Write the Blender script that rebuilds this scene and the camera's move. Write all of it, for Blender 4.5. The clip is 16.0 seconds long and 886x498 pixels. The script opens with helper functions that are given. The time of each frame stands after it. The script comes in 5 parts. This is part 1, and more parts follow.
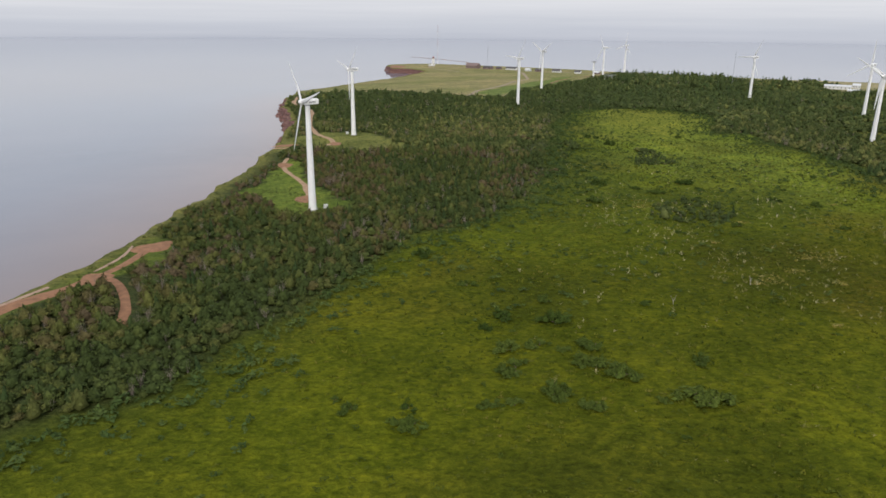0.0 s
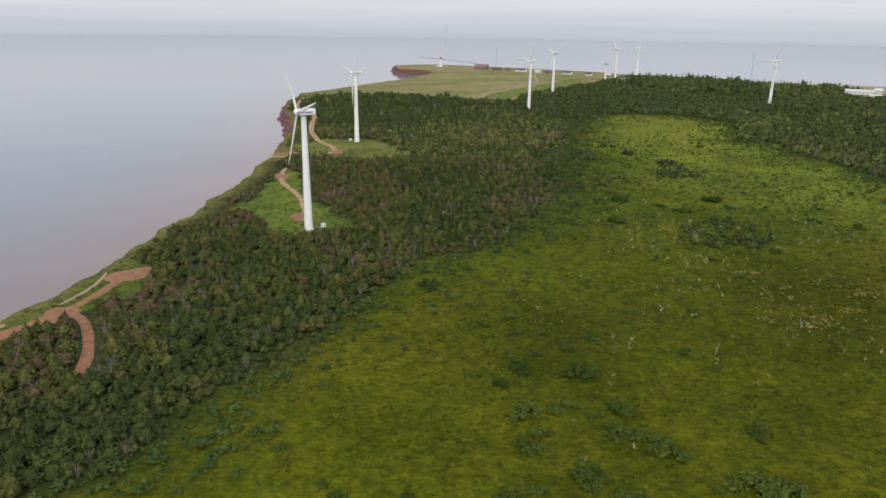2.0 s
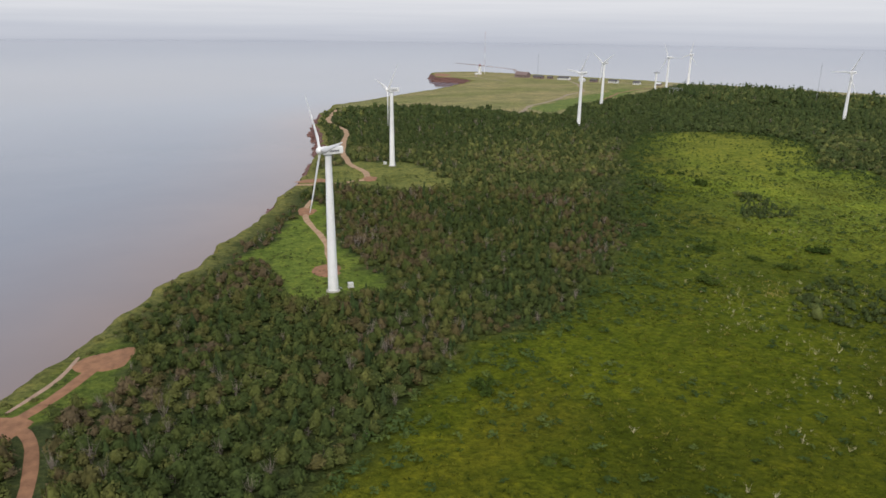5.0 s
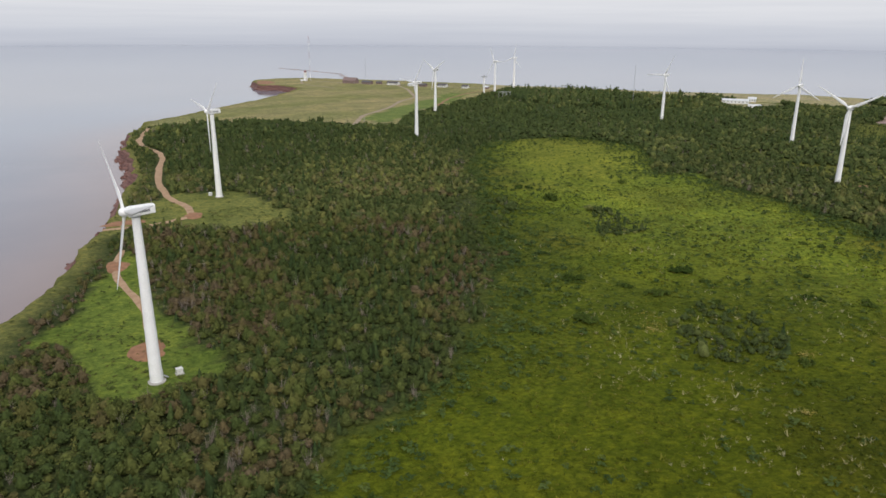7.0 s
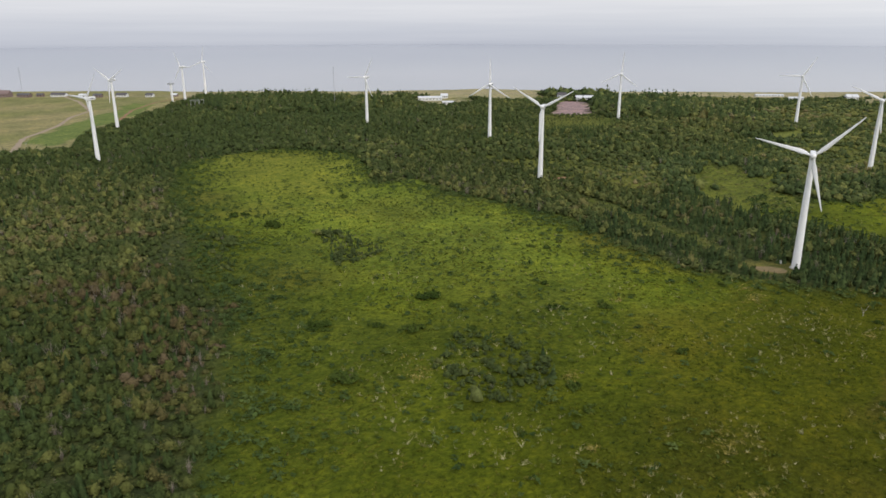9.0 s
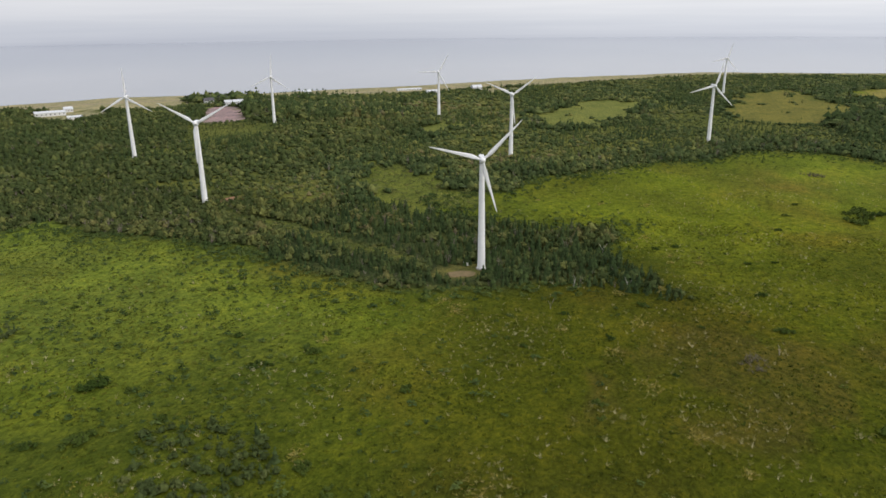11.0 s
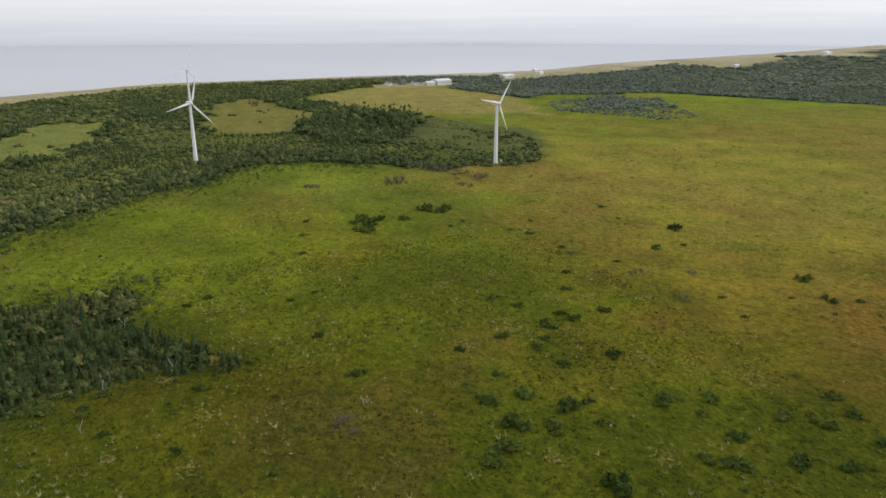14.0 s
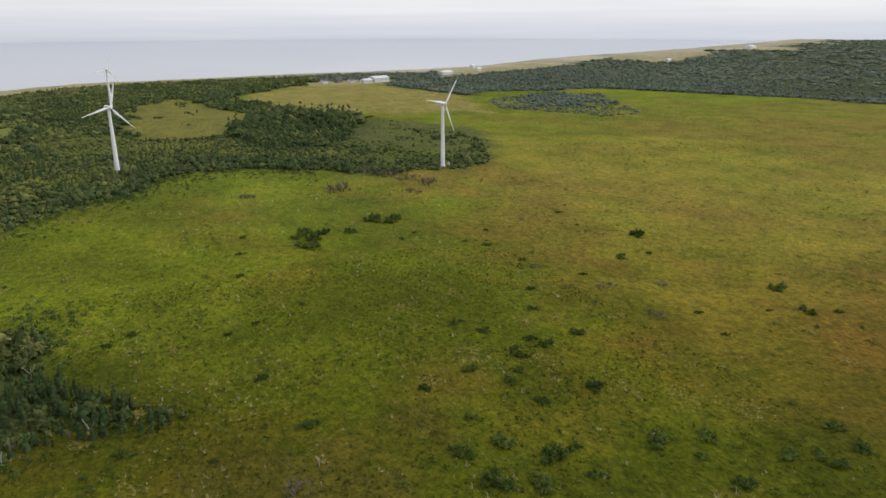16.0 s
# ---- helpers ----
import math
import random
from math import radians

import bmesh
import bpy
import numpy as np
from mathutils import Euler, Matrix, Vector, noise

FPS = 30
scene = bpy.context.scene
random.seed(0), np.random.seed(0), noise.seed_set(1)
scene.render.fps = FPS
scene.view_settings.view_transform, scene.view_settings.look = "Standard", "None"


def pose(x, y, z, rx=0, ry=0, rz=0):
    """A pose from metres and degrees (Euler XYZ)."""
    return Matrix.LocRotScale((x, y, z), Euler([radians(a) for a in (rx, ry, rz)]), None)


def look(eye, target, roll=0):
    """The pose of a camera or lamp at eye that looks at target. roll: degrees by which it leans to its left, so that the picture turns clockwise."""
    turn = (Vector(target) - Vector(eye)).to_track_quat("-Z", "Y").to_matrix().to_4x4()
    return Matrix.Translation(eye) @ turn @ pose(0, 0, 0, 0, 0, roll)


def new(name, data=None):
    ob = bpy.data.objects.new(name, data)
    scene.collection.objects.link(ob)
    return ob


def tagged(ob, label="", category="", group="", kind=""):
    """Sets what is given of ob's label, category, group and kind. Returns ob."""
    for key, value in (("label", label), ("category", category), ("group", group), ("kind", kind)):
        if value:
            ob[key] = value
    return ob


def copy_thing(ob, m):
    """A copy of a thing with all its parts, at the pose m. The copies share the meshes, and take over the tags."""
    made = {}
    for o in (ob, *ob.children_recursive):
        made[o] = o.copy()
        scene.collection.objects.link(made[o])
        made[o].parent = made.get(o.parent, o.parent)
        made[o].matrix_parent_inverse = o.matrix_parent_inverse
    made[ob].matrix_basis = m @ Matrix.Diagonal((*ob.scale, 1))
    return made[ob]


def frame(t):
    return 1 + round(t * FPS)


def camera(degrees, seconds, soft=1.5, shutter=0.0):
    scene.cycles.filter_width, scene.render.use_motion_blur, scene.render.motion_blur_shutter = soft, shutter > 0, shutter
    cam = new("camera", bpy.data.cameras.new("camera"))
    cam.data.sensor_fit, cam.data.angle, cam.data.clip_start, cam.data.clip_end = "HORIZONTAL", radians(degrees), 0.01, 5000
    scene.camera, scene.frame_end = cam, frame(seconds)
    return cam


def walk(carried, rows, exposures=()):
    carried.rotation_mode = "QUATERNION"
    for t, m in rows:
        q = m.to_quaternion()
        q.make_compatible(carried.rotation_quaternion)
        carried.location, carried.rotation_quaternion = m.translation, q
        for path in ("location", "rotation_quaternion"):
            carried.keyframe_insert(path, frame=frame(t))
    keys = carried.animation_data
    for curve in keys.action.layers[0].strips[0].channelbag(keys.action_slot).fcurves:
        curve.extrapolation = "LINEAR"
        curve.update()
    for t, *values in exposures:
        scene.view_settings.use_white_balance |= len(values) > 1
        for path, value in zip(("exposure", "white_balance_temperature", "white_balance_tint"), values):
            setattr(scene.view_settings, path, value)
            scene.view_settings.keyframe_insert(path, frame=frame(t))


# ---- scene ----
cam = camera(64.5, 16.0, soft=1.6)
walk(cam, [
    (0, look((-8.63, -4.63, 83.41), (12.92, 184.62, 22.43), 0.51)),
    (0.5, look((-7.95, 1.39, 83.66), (13.24, 190.62, 22.48), 0.64)),
    (1, look((-7.38, 8.51, 84.16), (13.55, 197.74, 22.88), 0.76)),
    (1.5, look((-6.75, 16.48, 84.51), (13.96, 205.77, 23.36), 0.75)),
    (2, look((-6.14, 25.29, 85.02), (13.69, 214.67, 23.85), 0.81)),
    (2.5, look((-6.09, 34.35, 85.89), (10.79, 224.03, 24.77), 0.84)),
    (3, look((-6.19, 43.71, 86.68), (5.75, 233.81, 25.69), 0.78)),
    (3.5, look((-6.76, 52.94, 87.41), (3.39, 243.22, 26.67), 0.77)),
    (5.8, look((-9.21, 100.7, 92.36), (2.35, 290.99, 31.91), 0.56)),
    (6, look((-9.78, 104.33, 93.23), (5.8, 294.33, 32.76), 0.62)),
    (6.5, look((-8.91, 114.67, 94.72), (26.66, 302.07, 34.59), 0.48)),
    (7, look((-8.24, 124.55, 95.99), (47.51, 307.05, 36.09), 0.36)),
    (7.5, look((-6.39, 133.96, 97.42), (72.8, 307.6, 37.61), 0.11)),
    (8, look((-4.07, 144.36, 98.48), (98.96, 304.93, 38.46), 0.03)),
    (8.5, look((-1.22, 153.74, 99.81), (107.56, 310.38, 39.55), -0.02)),
    (9, look((2.53, 161.64, 101.55), (127.66, 305.49, 41.12), -0.12)),
    (9.5, look((7.19, 169.43, 103.04), (150.3, 295.32, 42.44), -0.36)),
    (10, look((10.78, 175.43, 104.71), (168.69, 281.81, 43.49), -0.43)),
    (10.2, look((12.99, 178.04, 105.55), (176.5, 275.31, 43.89), -0.54)),
    (12.3, look((45.47, 198.99, 108.62), (233.41, 230.28, 47.81), -0.11)),
    (12.5, look((47.89, 200.06, 109.32), (236.99, 223.31, 48.46), -0.04)),
    (13, look((56.78, 203.16, 110.76), (247.26, 200.69, 49.86), 0.07)),
    (13.5, look((65.67, 204.76, 111.67), (253.27, 171.77, 50.69), 0.03)),
    (14, look((73.82, 205.41, 112.05), (251.86, 137.73, 51.05), 0.06)),
    (14.5, look((82.68, 205.53, 112.34), (256.58, 128.15, 50.94), 0.05)),
    (15, look((90.8, 204.62, 112.68), (263.93, 125.81, 50.93), -0.04)),
    (15.5, look((98.59, 202.49, 113.09), (270.42, 121.13, 50.99), -0.18)),
    (16, look((104.42, 200.41, 112.75), (275.25, 117.05, 50.56), -0.05)),
], exposures=[(0.0, 0.3), (16.0, 0.3)])

# ---- light: an overcast sky and a broad, weak sun ----
SUN_HIGH, SUN_ROUND = 38.0, 186.0
world = bpy.data.worlds.new("overcast_sky")
scene.world = world
world.use_nodes = True
wn, wl = world.node_tree.nodes, world.node_tree.links
wn.clear()
sky = wn.new("ShaderNodeTexSky")
sky.sky_type, sky.sun_disc = "NISHITA", False
sky.sun_elevation, sky.sun_rotation = radians(SUN_HIGH), radians(SUN_ROUND)
sky.air_density, sky.dust_density = 1.0, 4.0
clear_part, cloud_part = wn.new("ShaderNodeBackground"), wn.new("ShaderNodeBackground")
clear_part.inputs["Strength"].default_value = 0.08
cloud_part.inputs["Color"].default_value = (0.76, 0.78, 0.84, 1)
cloud_part.inputs["Strength"].default_value = 0.95
blend, world_out = wn.new("ShaderNodeMixShader"), wn.new("ShaderNodeOutputWorld")
blend.inputs[0].default_value = 0.8
wl.new(sky.outputs[0], clear_part.inputs["Color"])
wl.new(clear_part.outputs[0], blend.inputs[1])
wl.new(cloud_part.outputs[0], blend.inputs[2])
wl.new(blend.outputs[0], world_out.inputs["Surface"])

sun_data = bpy.data.lights.new("sun", "SUN")
sun_data.energy, sun_data.angle, sun_data.color = 1.3, radians(40), (1.0, 0.96, 0.9)
sun = new("sun", sun_data)
_az = radians(SUN_ROUND)
sun.matrix_basis = look((math.sin(_az) * 500, math.cos(_az) * 500, 390), (0, 0, 0))


# ---- materials ----
def shader(name):
    m = bpy.data.materials.new(name)
    m.use_nodes = True
    nt = m.node_tree
    return m, nt, nt.nodes["Principled BSDF"]


def node(nt, kind, **values):
    n = nt.nodes.new(kind)
    for key, value in values.items():
        n.inputs[key.replace("_", " ")].default_value = value
    return n


def ramp(nt, source, stops):
    r = nt.nodes.new("ShaderNodeValToRGB")
    while len(r.color_ramp.elements) < len(stops):
        r.color_ramp.elements.new(0.5)
    for e, (at, c) in zip(r.color_ramp.elements, stops):
        e.position, e.color = at, (*c, 1)
    nt.links.new(source, r.inputs[0])
    return r.outputs[0]


def grain(nt, scale, detail=4.0, rough=0.6):
    tc = nt.nodes.new("ShaderNodeNewGeometry")
    n = node(nt, "ShaderNodeTexNoise", Scale=scale, Detail=detail, Roughness=rough)
    nt.links.new(tc.outputs["Position"], n.inputs["Vector"])
    return n.outputs["Fac"]


def multiply(nt, a, b, fac=1.0):
    x = nt.nodes.new("ShaderNodeMix")
    x.data_type, x.blend_type = "RGBA", "MULTIPLY"
    x.inputs[0].default_value = fac
    nt.links.new(a, x.inputs[6])
    nt.links.new(b, x.inputs[7])
    return x.outputs[2]


def mix(nt, fac, a, b):
    x = nt.nodes.new("ShaderNodeMix")
    x.data_type = "RGBA"
    nt.links.new(fac, x.inputs[0])
    for sock, v in ((x.inputs[6], a), (x.inputs[7], b)):
        if isinstance(v, tuple):
            sock.default_value = (*v, 1)
        else:
            nt.links.new(v, sock)
    return x.outputs[2]


def bump(nt, bsdf, height, strength, distance):
    b = node(nt, "ShaderNodeBump", Strength=strength, Distance=distance)
    nt.links.new(height, b.inputs["Height"])
    nt.links.new(b.outputs[0], bsdf.inputs["Normal"])


def worn(name, colour, dark, scale, rough=0.6, metal=0.0, relief=0.02):
    """A plain coat with two scales of wear."""
    m, nt, bs = shader(name)
    a, b = grain(nt, scale), grain(nt, scale * 9, 3)
    c = ramp(nt, a, [(0.3, dark), (0.62, colour)])
    d = ramp(nt, b, [(0.3, (0.86,) * 3), (0.7, (1,) * 3)])
    nt.links.new(multiply(nt, c, d), bs.inputs["Base Color"])
    bs.inputs["Roughness"].default_value, bs.inputs["Metallic"].default_value = rough, metal
    bump(nt, bs, b, 0.3, relief)
    return m


def attribute(nt, name):
    a = nt.nodes.new("ShaderNodeAttribute")
    a.attribute_name = name
    return a.outputs["Color"]


def ground_material():
    """Land cover from the mesh, broken up by tussocks, wind-laid grass and blades."""
    m, nt, bs = shader("land_cover")
    cover = attribute(nt, "cover")
    big, mid, fine = grain(nt, 0.035, 5), grain(nt, 0.22, 5, 0.6), grain(nt, 4.0, 3)
    geo, laid = nt.nodes.new("ShaderNodeNewGeometry"), nt.nodes.new("ShaderNodeMapping")
    laid.inputs["Rotation"].default_value = (0, 0, 0.6)
    laid.inputs["Scale"].default_value = (0.55, 0.72, 0.6)
    tuft = node(nt, "ShaderNodeTexNoise", Scale=1.0, Detail=5.0, Roughness=0.66)
    tuft.inputs["Distortion"].default_value = 0.5
    nt.links.new(geo.outputs["Position"], laid.inputs["Vector"])
    nt.links.new(laid.outputs[0], tuft.inputs["Vector"])
    small = tuft.outputs["Fac"]
    c = multiply(nt, cover, ramp(nt, big, [(0.25, (0.66, 0.72, 0.66)), (0.5, (1, 1, 1)), (0.75, (1.3, 1.2, 1.1))]))
    c = multiply(nt, c, ramp(nt, mid, [(0.28, (0.62, 0.68, 0.66)), (0.5, (1, 1, 1)), (0.7, (1.32, 1.22, 1.05))]))
    c = multiply(nt, c, ramp(nt, small, [(0.3, (0.55, 0.60, 0.60)), (0.5, (0.98, 1.0, 0.98)), (0.7, (1.45, 1.38, 1.2))]))
    c = multiply(nt, c, ramp(nt, fine, [(0.3, (0.78, 0.78, 0.78)), (0.7, (1.22, 1.22, 1.18))]))
    nt.links.new(c, bs.inputs["Base Color"])
    bs.inputs["Roughness"].default_value = 0.95
    bs.inputs["Specular IOR Level"].default_value = 0.03
    add = nt.nodes.new("ShaderNodeMath")
    add.operation = "MULTIPLY_ADD"
    nt.links.new(small, add.inputs[0])
    add.inputs[1].default_value = 0.7
    nt.links.new(mid, add.inputs[2])
    bump(nt, bs, add.outputs[0], 1.0, 1.5)
    return m


def leaf_material(name, stops, stretch=1.0):
    """Foliage: colour by tree (tint), by twig (island) and by light patches."""
    m, nt, bs = shader(name)
    tint = nt.nodes.new("ShaderNodeAttribute")
    tint.attribute_name = "tint"
    c = ramp(nt, tint.outputs["Fac"], stops)
    isl = nt.nodes.new("ShaderNodeNewGeometry")
    c = multiply(nt, c, ramp(nt, isl.outputs["Random Per Island"], [(0.0, (0.74, 0.74, 0.74)), (0.5, (1, 1, 1)), (1.0, (1.3, 1.28, 1.2))]))
    c = multiply(nt, c, ramp(nt, grain(nt, 1.4, 3), [(0.3, (0.78, 0.8, 0.78)), (0.7, (1.2, 1.18, 1.12))]))
    nt.links.new(c, bs.inputs["Base Color"])
    bs.inputs["Roughness"].default_value = 0.85
    bs.inputs["Specular IOR Level"].default_value = 0.06
    return m


def bush_material(name, dark, light):
    """Foliage of single bushes, each a little different."""
    m, nt, bs = shader(name)
    info, isl = nt.nodes.new("ShaderNodeObjectInfo"), nt.nodes.new("ShaderNodeNewGeometry")
    c = ramp(nt, info.outputs["Random"], [(0.0, dark), (1.0, light)])
    c = multiply(nt, c, ramp(nt, isl.outputs["Random Per Island"], [(0.0, (0.7, 0.7, 0.7)), (0.5, (1, 1, 1)), (1.0, (1.4, 1.35, 1.3))]))
    nt.links.new(c, bs.inputs["Base Color"])
    bs.inputs["Roughness"].default_value = 0.85
    bs.inputs["Specular IOR Level"].default_value = 0.06
    return m


def sea_material():
    m, nt, bs = shader("silty_sea_water")
    silt = nt.nodes.new("ShaderNodeAttribute")
    silt.attribute_name = "silt"
    wide = ramp(nt, grain(nt, 0.006, 4), [(0.35, (0.9, 0.92, 0.95)), (0.65, (1.08, 1.06, 1.05))])
    c = mix(nt, silt.outputs["Fac"], (0.170, 0.190, 0.235), (0.255, 0.186, 0.164))
    nt.links.new(multiply(nt, c, wide), bs.inputs["Base Color"])
    bs.inputs["Roughness"].default_value = 0.06
    bs.inputs["IOR"].default_value = 1.33
    geo = nt.nodes.new("ShaderNodeNewGeometry")
    stretch = nt.nodes.new("ShaderNodeMapping")
    stretch.inputs["Scale"].default_value = (0.16, 0.42, 0.2)
    stretch.inputs["Rotation"].default_value = (0, 0, 0.5)
    rip = node(nt, "ShaderNodeTexNoise", Scale=1.0, Detail=5.0, Roughness=0.6)
    nt.links.new(geo.outputs["Position"], stretch.inputs["Vector"])
    nt.links.new(stretch.outputs[0], rip.inputs["Vector"])
    bump(nt, bs, rip.outputs["Fac"], 0.035, 0.8)
    return m


def rock_material():
    """Red sandstone in beds."""
    m, nt, bs = shader("red_sandstone")
    geo, sep = nt.nodes.new("ShaderNodeNewGeometry"), nt.nodes.new("ShaderNodeMapping")
    sep.inputs["Scale"].default_value = (0.05, 0.05, 1.3)
    beds = node(nt, "ShaderNodeTexNoise", Scale=1.0, Detail=5.0, Roughness=0.65)
    nt.links.new(geo.outputs["Position"], sep.inputs["Vector"])
    nt.links.new(sep.outputs[0], beds.inputs["Vector"])
    c = ramp(nt, beds.outputs["Fac"], [(0.3, (0.065, 0.030, 0.026)), (0.5, (0.155, 0.073, 0.060)), (0.7, (0.26, 0.145, 0.12))])
    c = multiply(nt, c, ramp(nt, grain(nt, 0.6), [(0.3, (0.6, 0.6, 0.6)), (0.7, (1.2, 1.2, 1.2))]))
    nt.links.new(c, bs.inputs["Base Color"])
    bs.inputs["Roughness"].default_value = 0.9
    bump(nt, bs, beds.outputs["Fac"], 0.8, 0.6)
    return m


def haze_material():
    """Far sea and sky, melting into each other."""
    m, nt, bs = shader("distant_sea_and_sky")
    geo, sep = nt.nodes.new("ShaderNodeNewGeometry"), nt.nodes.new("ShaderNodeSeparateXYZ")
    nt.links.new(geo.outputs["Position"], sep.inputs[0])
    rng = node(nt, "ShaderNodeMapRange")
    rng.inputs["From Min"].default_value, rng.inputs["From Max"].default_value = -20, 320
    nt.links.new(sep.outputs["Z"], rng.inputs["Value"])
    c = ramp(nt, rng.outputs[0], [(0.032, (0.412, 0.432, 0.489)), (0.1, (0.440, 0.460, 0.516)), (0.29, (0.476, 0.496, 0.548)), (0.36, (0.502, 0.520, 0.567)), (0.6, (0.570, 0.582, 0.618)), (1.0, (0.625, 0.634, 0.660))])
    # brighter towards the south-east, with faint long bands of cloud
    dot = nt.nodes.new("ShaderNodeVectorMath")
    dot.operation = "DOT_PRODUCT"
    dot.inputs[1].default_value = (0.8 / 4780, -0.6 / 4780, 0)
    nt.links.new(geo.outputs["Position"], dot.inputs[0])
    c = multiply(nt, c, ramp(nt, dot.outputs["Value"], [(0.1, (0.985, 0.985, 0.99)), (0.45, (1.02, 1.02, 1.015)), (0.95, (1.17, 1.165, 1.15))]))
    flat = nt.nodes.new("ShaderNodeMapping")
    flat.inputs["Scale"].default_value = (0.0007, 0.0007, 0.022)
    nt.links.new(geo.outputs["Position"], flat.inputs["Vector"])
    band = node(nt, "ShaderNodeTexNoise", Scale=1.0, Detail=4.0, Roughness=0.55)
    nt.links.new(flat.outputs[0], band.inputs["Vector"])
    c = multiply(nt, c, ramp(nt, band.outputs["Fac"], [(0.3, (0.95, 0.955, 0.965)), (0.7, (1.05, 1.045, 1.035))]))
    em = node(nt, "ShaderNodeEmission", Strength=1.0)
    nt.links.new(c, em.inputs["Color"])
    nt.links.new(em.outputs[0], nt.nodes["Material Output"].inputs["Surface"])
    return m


LAND, SEA, ROCK, HAZE = ground_material(), sea_material(), rock_material(), haze_material()
DIRT = worn("red_dirt", (0.32, 0.160, 0.082), (0.20, 0.098, 0.050), 0.35, 0.95, 0, 0.02)
SAND_PALE = worn("pale_dusty_dirt", (0.34, 0.27, 0.19), (0.26, 0.19, 0.12), 0.4, 0.95, 0, 0.05)
TAN = worn("tan_dirt", (0.44, 0.29, 0.175), (0.30, 0.185, 0.105), 0.3, 0.95, 0, 0.02)
OCHRE = worn("ochre_dirt", (0.21, 0.145, 0.065), (0.13, 0.105, 0.04), 0.4, 0.95, 0, 0.05)
PALE_RIM = worn("pale_sandstone", (0.42, 0.29, 0.21), (0.30, 0.20, 0.14), 0.5, 0.95, 0, 0.05)
PAINT = worn("white_tower_paint", (0.92, 0.92, 0.92), (0.87, 0.87, 0.86), 0.35, 0.4, 0, 0.002)
BLADE = worn("white_blade_gelcoat", (0.90, 0.90, 0.90), (0.84, 0.84, 0.84), 0.5, 0.35, 0, 0.002)
CONCRETE = worn("weathered_concrete", (0.50, 0.48, 0.45), (0.36, 0.34, 0.31), 0.8, 0.9)
GREY_BAND = worn("dark_grey_band", (0.13, 0.14, 0.16), (0.10, 0.10, 0.12), 1.0, 0.5, 0, 0.002)
CABINET = worn("pale_cabinet_paint", (0.72, 0.72, 0.70), (0.58, 0.57, 0.54), 1.2, 0.5, 0, 0.004)
STEEL = worn("galvanised_steel", (0.46, 0.47, 0.49), (0.33, 0.34, 0.35), 1.0, 0.5, 0.6, 0.005)
RED_PAINT = worn("faded_red_paint", (0.42, 0.10, 0.08), (0.30, 0.08, 0.06), 0.8, 0.6)
# the mast's red bands, greyed in the paint colour for distance haze
HAZED_RED = worn("hazed_red_paint", (0.50, 0.36, 0.36), (0.42, 0.28, 0.28), 0.8, 0.6)
SIDING = worn("white_siding", (0.78, 0.78, 0.77), (0.66, 0.66, 0.65), 0.6, 0.6)
RED_SIDING = worn("weathered_brown_red_siding", (0.24, 0.17, 0.155), (0.17, 0.12, 0.11), 0.5, 0.75)
ROOF_DARK = worn("dark_asphalt_shingles", (0.12, 0.11, 0.12), (0.07, 0.07, 0.075), 0.6, 0.9)
ROOF_PALE = worn("pale_metal_roof", (0.72, 0.73, 0.75), (0.58, 0.60, 0.62), 0.3, 0.45)
GLASS = worn("dark_window_glass", (0.05, 0.06, 0.07), (0.03, 0.035, 0.04), 0.5, 0.12)
REEF_ROCK = worn("pale_reef_rock", (0.38, 0.32, 0.30), (0.28, 0.22, 0.205), 0.2, 0.9)
BARK = worn("grey_brown_bark", (0.16, 0.12, 0.09), (0.09, 0.065, 0.05), 2.0, 0.95)
BLEACHED = worn("bleached_dead_wood", (0.50, 0.47, 0.42), (0.30, 0.27, 0.23), 1.5, 0.9)
GREY_WOOD = worn("grey_dead_twigs_in_wood", (0.27, 0.225, 0.18), (0.16, 0.13, 0.105), 1.5, 0.9)

SHRUB_LEAF = leaf_material("thicket_leaves", [(0.0, (0.046, 0.064, 0.020)), (0.3, (0.070, 0.086, 0.025)), (0.55, (0.096, 0.100, 0.031)), (0.78, (0.086, 0.070, 0.033)), (1.0, (0.108, 0.083, 0.050))])
NORTH_LEAF = leaf_material("northern_wood_leaves", [(0.0, (0.052, 0.070, 0.023)), (0.4, (0.090, 0.106, 0.036)), (0.7, (0.138, 0.146, 0.046)), (1.0, (0.140, 0.116, 0.058))])
# light alder greens, raised and blued a little further for the eastern haze
ALDER_LEAF = leaf_material("alder_leaves", [(0.0, (0.052, 0.074, 0.027)), (0.35, (0.096, 0.116, 0.040)), (0.55, (0.122, 0.140, 0.046)), (0.8, (0.160, 0.162, 0.050)), (1.0, (0.165, 0.140, 0.072))])
SPRUCE_LEAF = leaf_material("spruce_needles", [(0.0, (0.032, 0.052, 0.019)), (0.5, (0.050, 0.072, 0.025)), (0.8, (0.076, 0.086, 0.030)), (1.0, (0.112, 0.090, 0.050))])
# far woods: leaf colours lifted paler and bluer to carry the distance haze
HAZED_LEAF = leaf_material("hazed_far_wood_leaves", [(0.0, (0.092, 0.116, 0.092)), (0.5, (0.120, 0.145, 0.104)), (1.0, (0.152, 0.170, 0.112))])
HEATH_LEAF = leaf_material("bog_heath_leaves", [(0.0, (0.045, 0.066, 0.010)), (0.5, (0.080, 0.098, 0.012)), (1.0, (0.120, 0.112, 0.020))])
SEDGE_LEAF = leaf_material("bog_sedge_blades", [(0.0, (0.040, 0.062, 0.012)), (0.45, (0.090, 0.106, 0.012)), (0.8, (0.150, 0.150, 0.022)), (1.0, (0.220, 0.190, 0.050))])
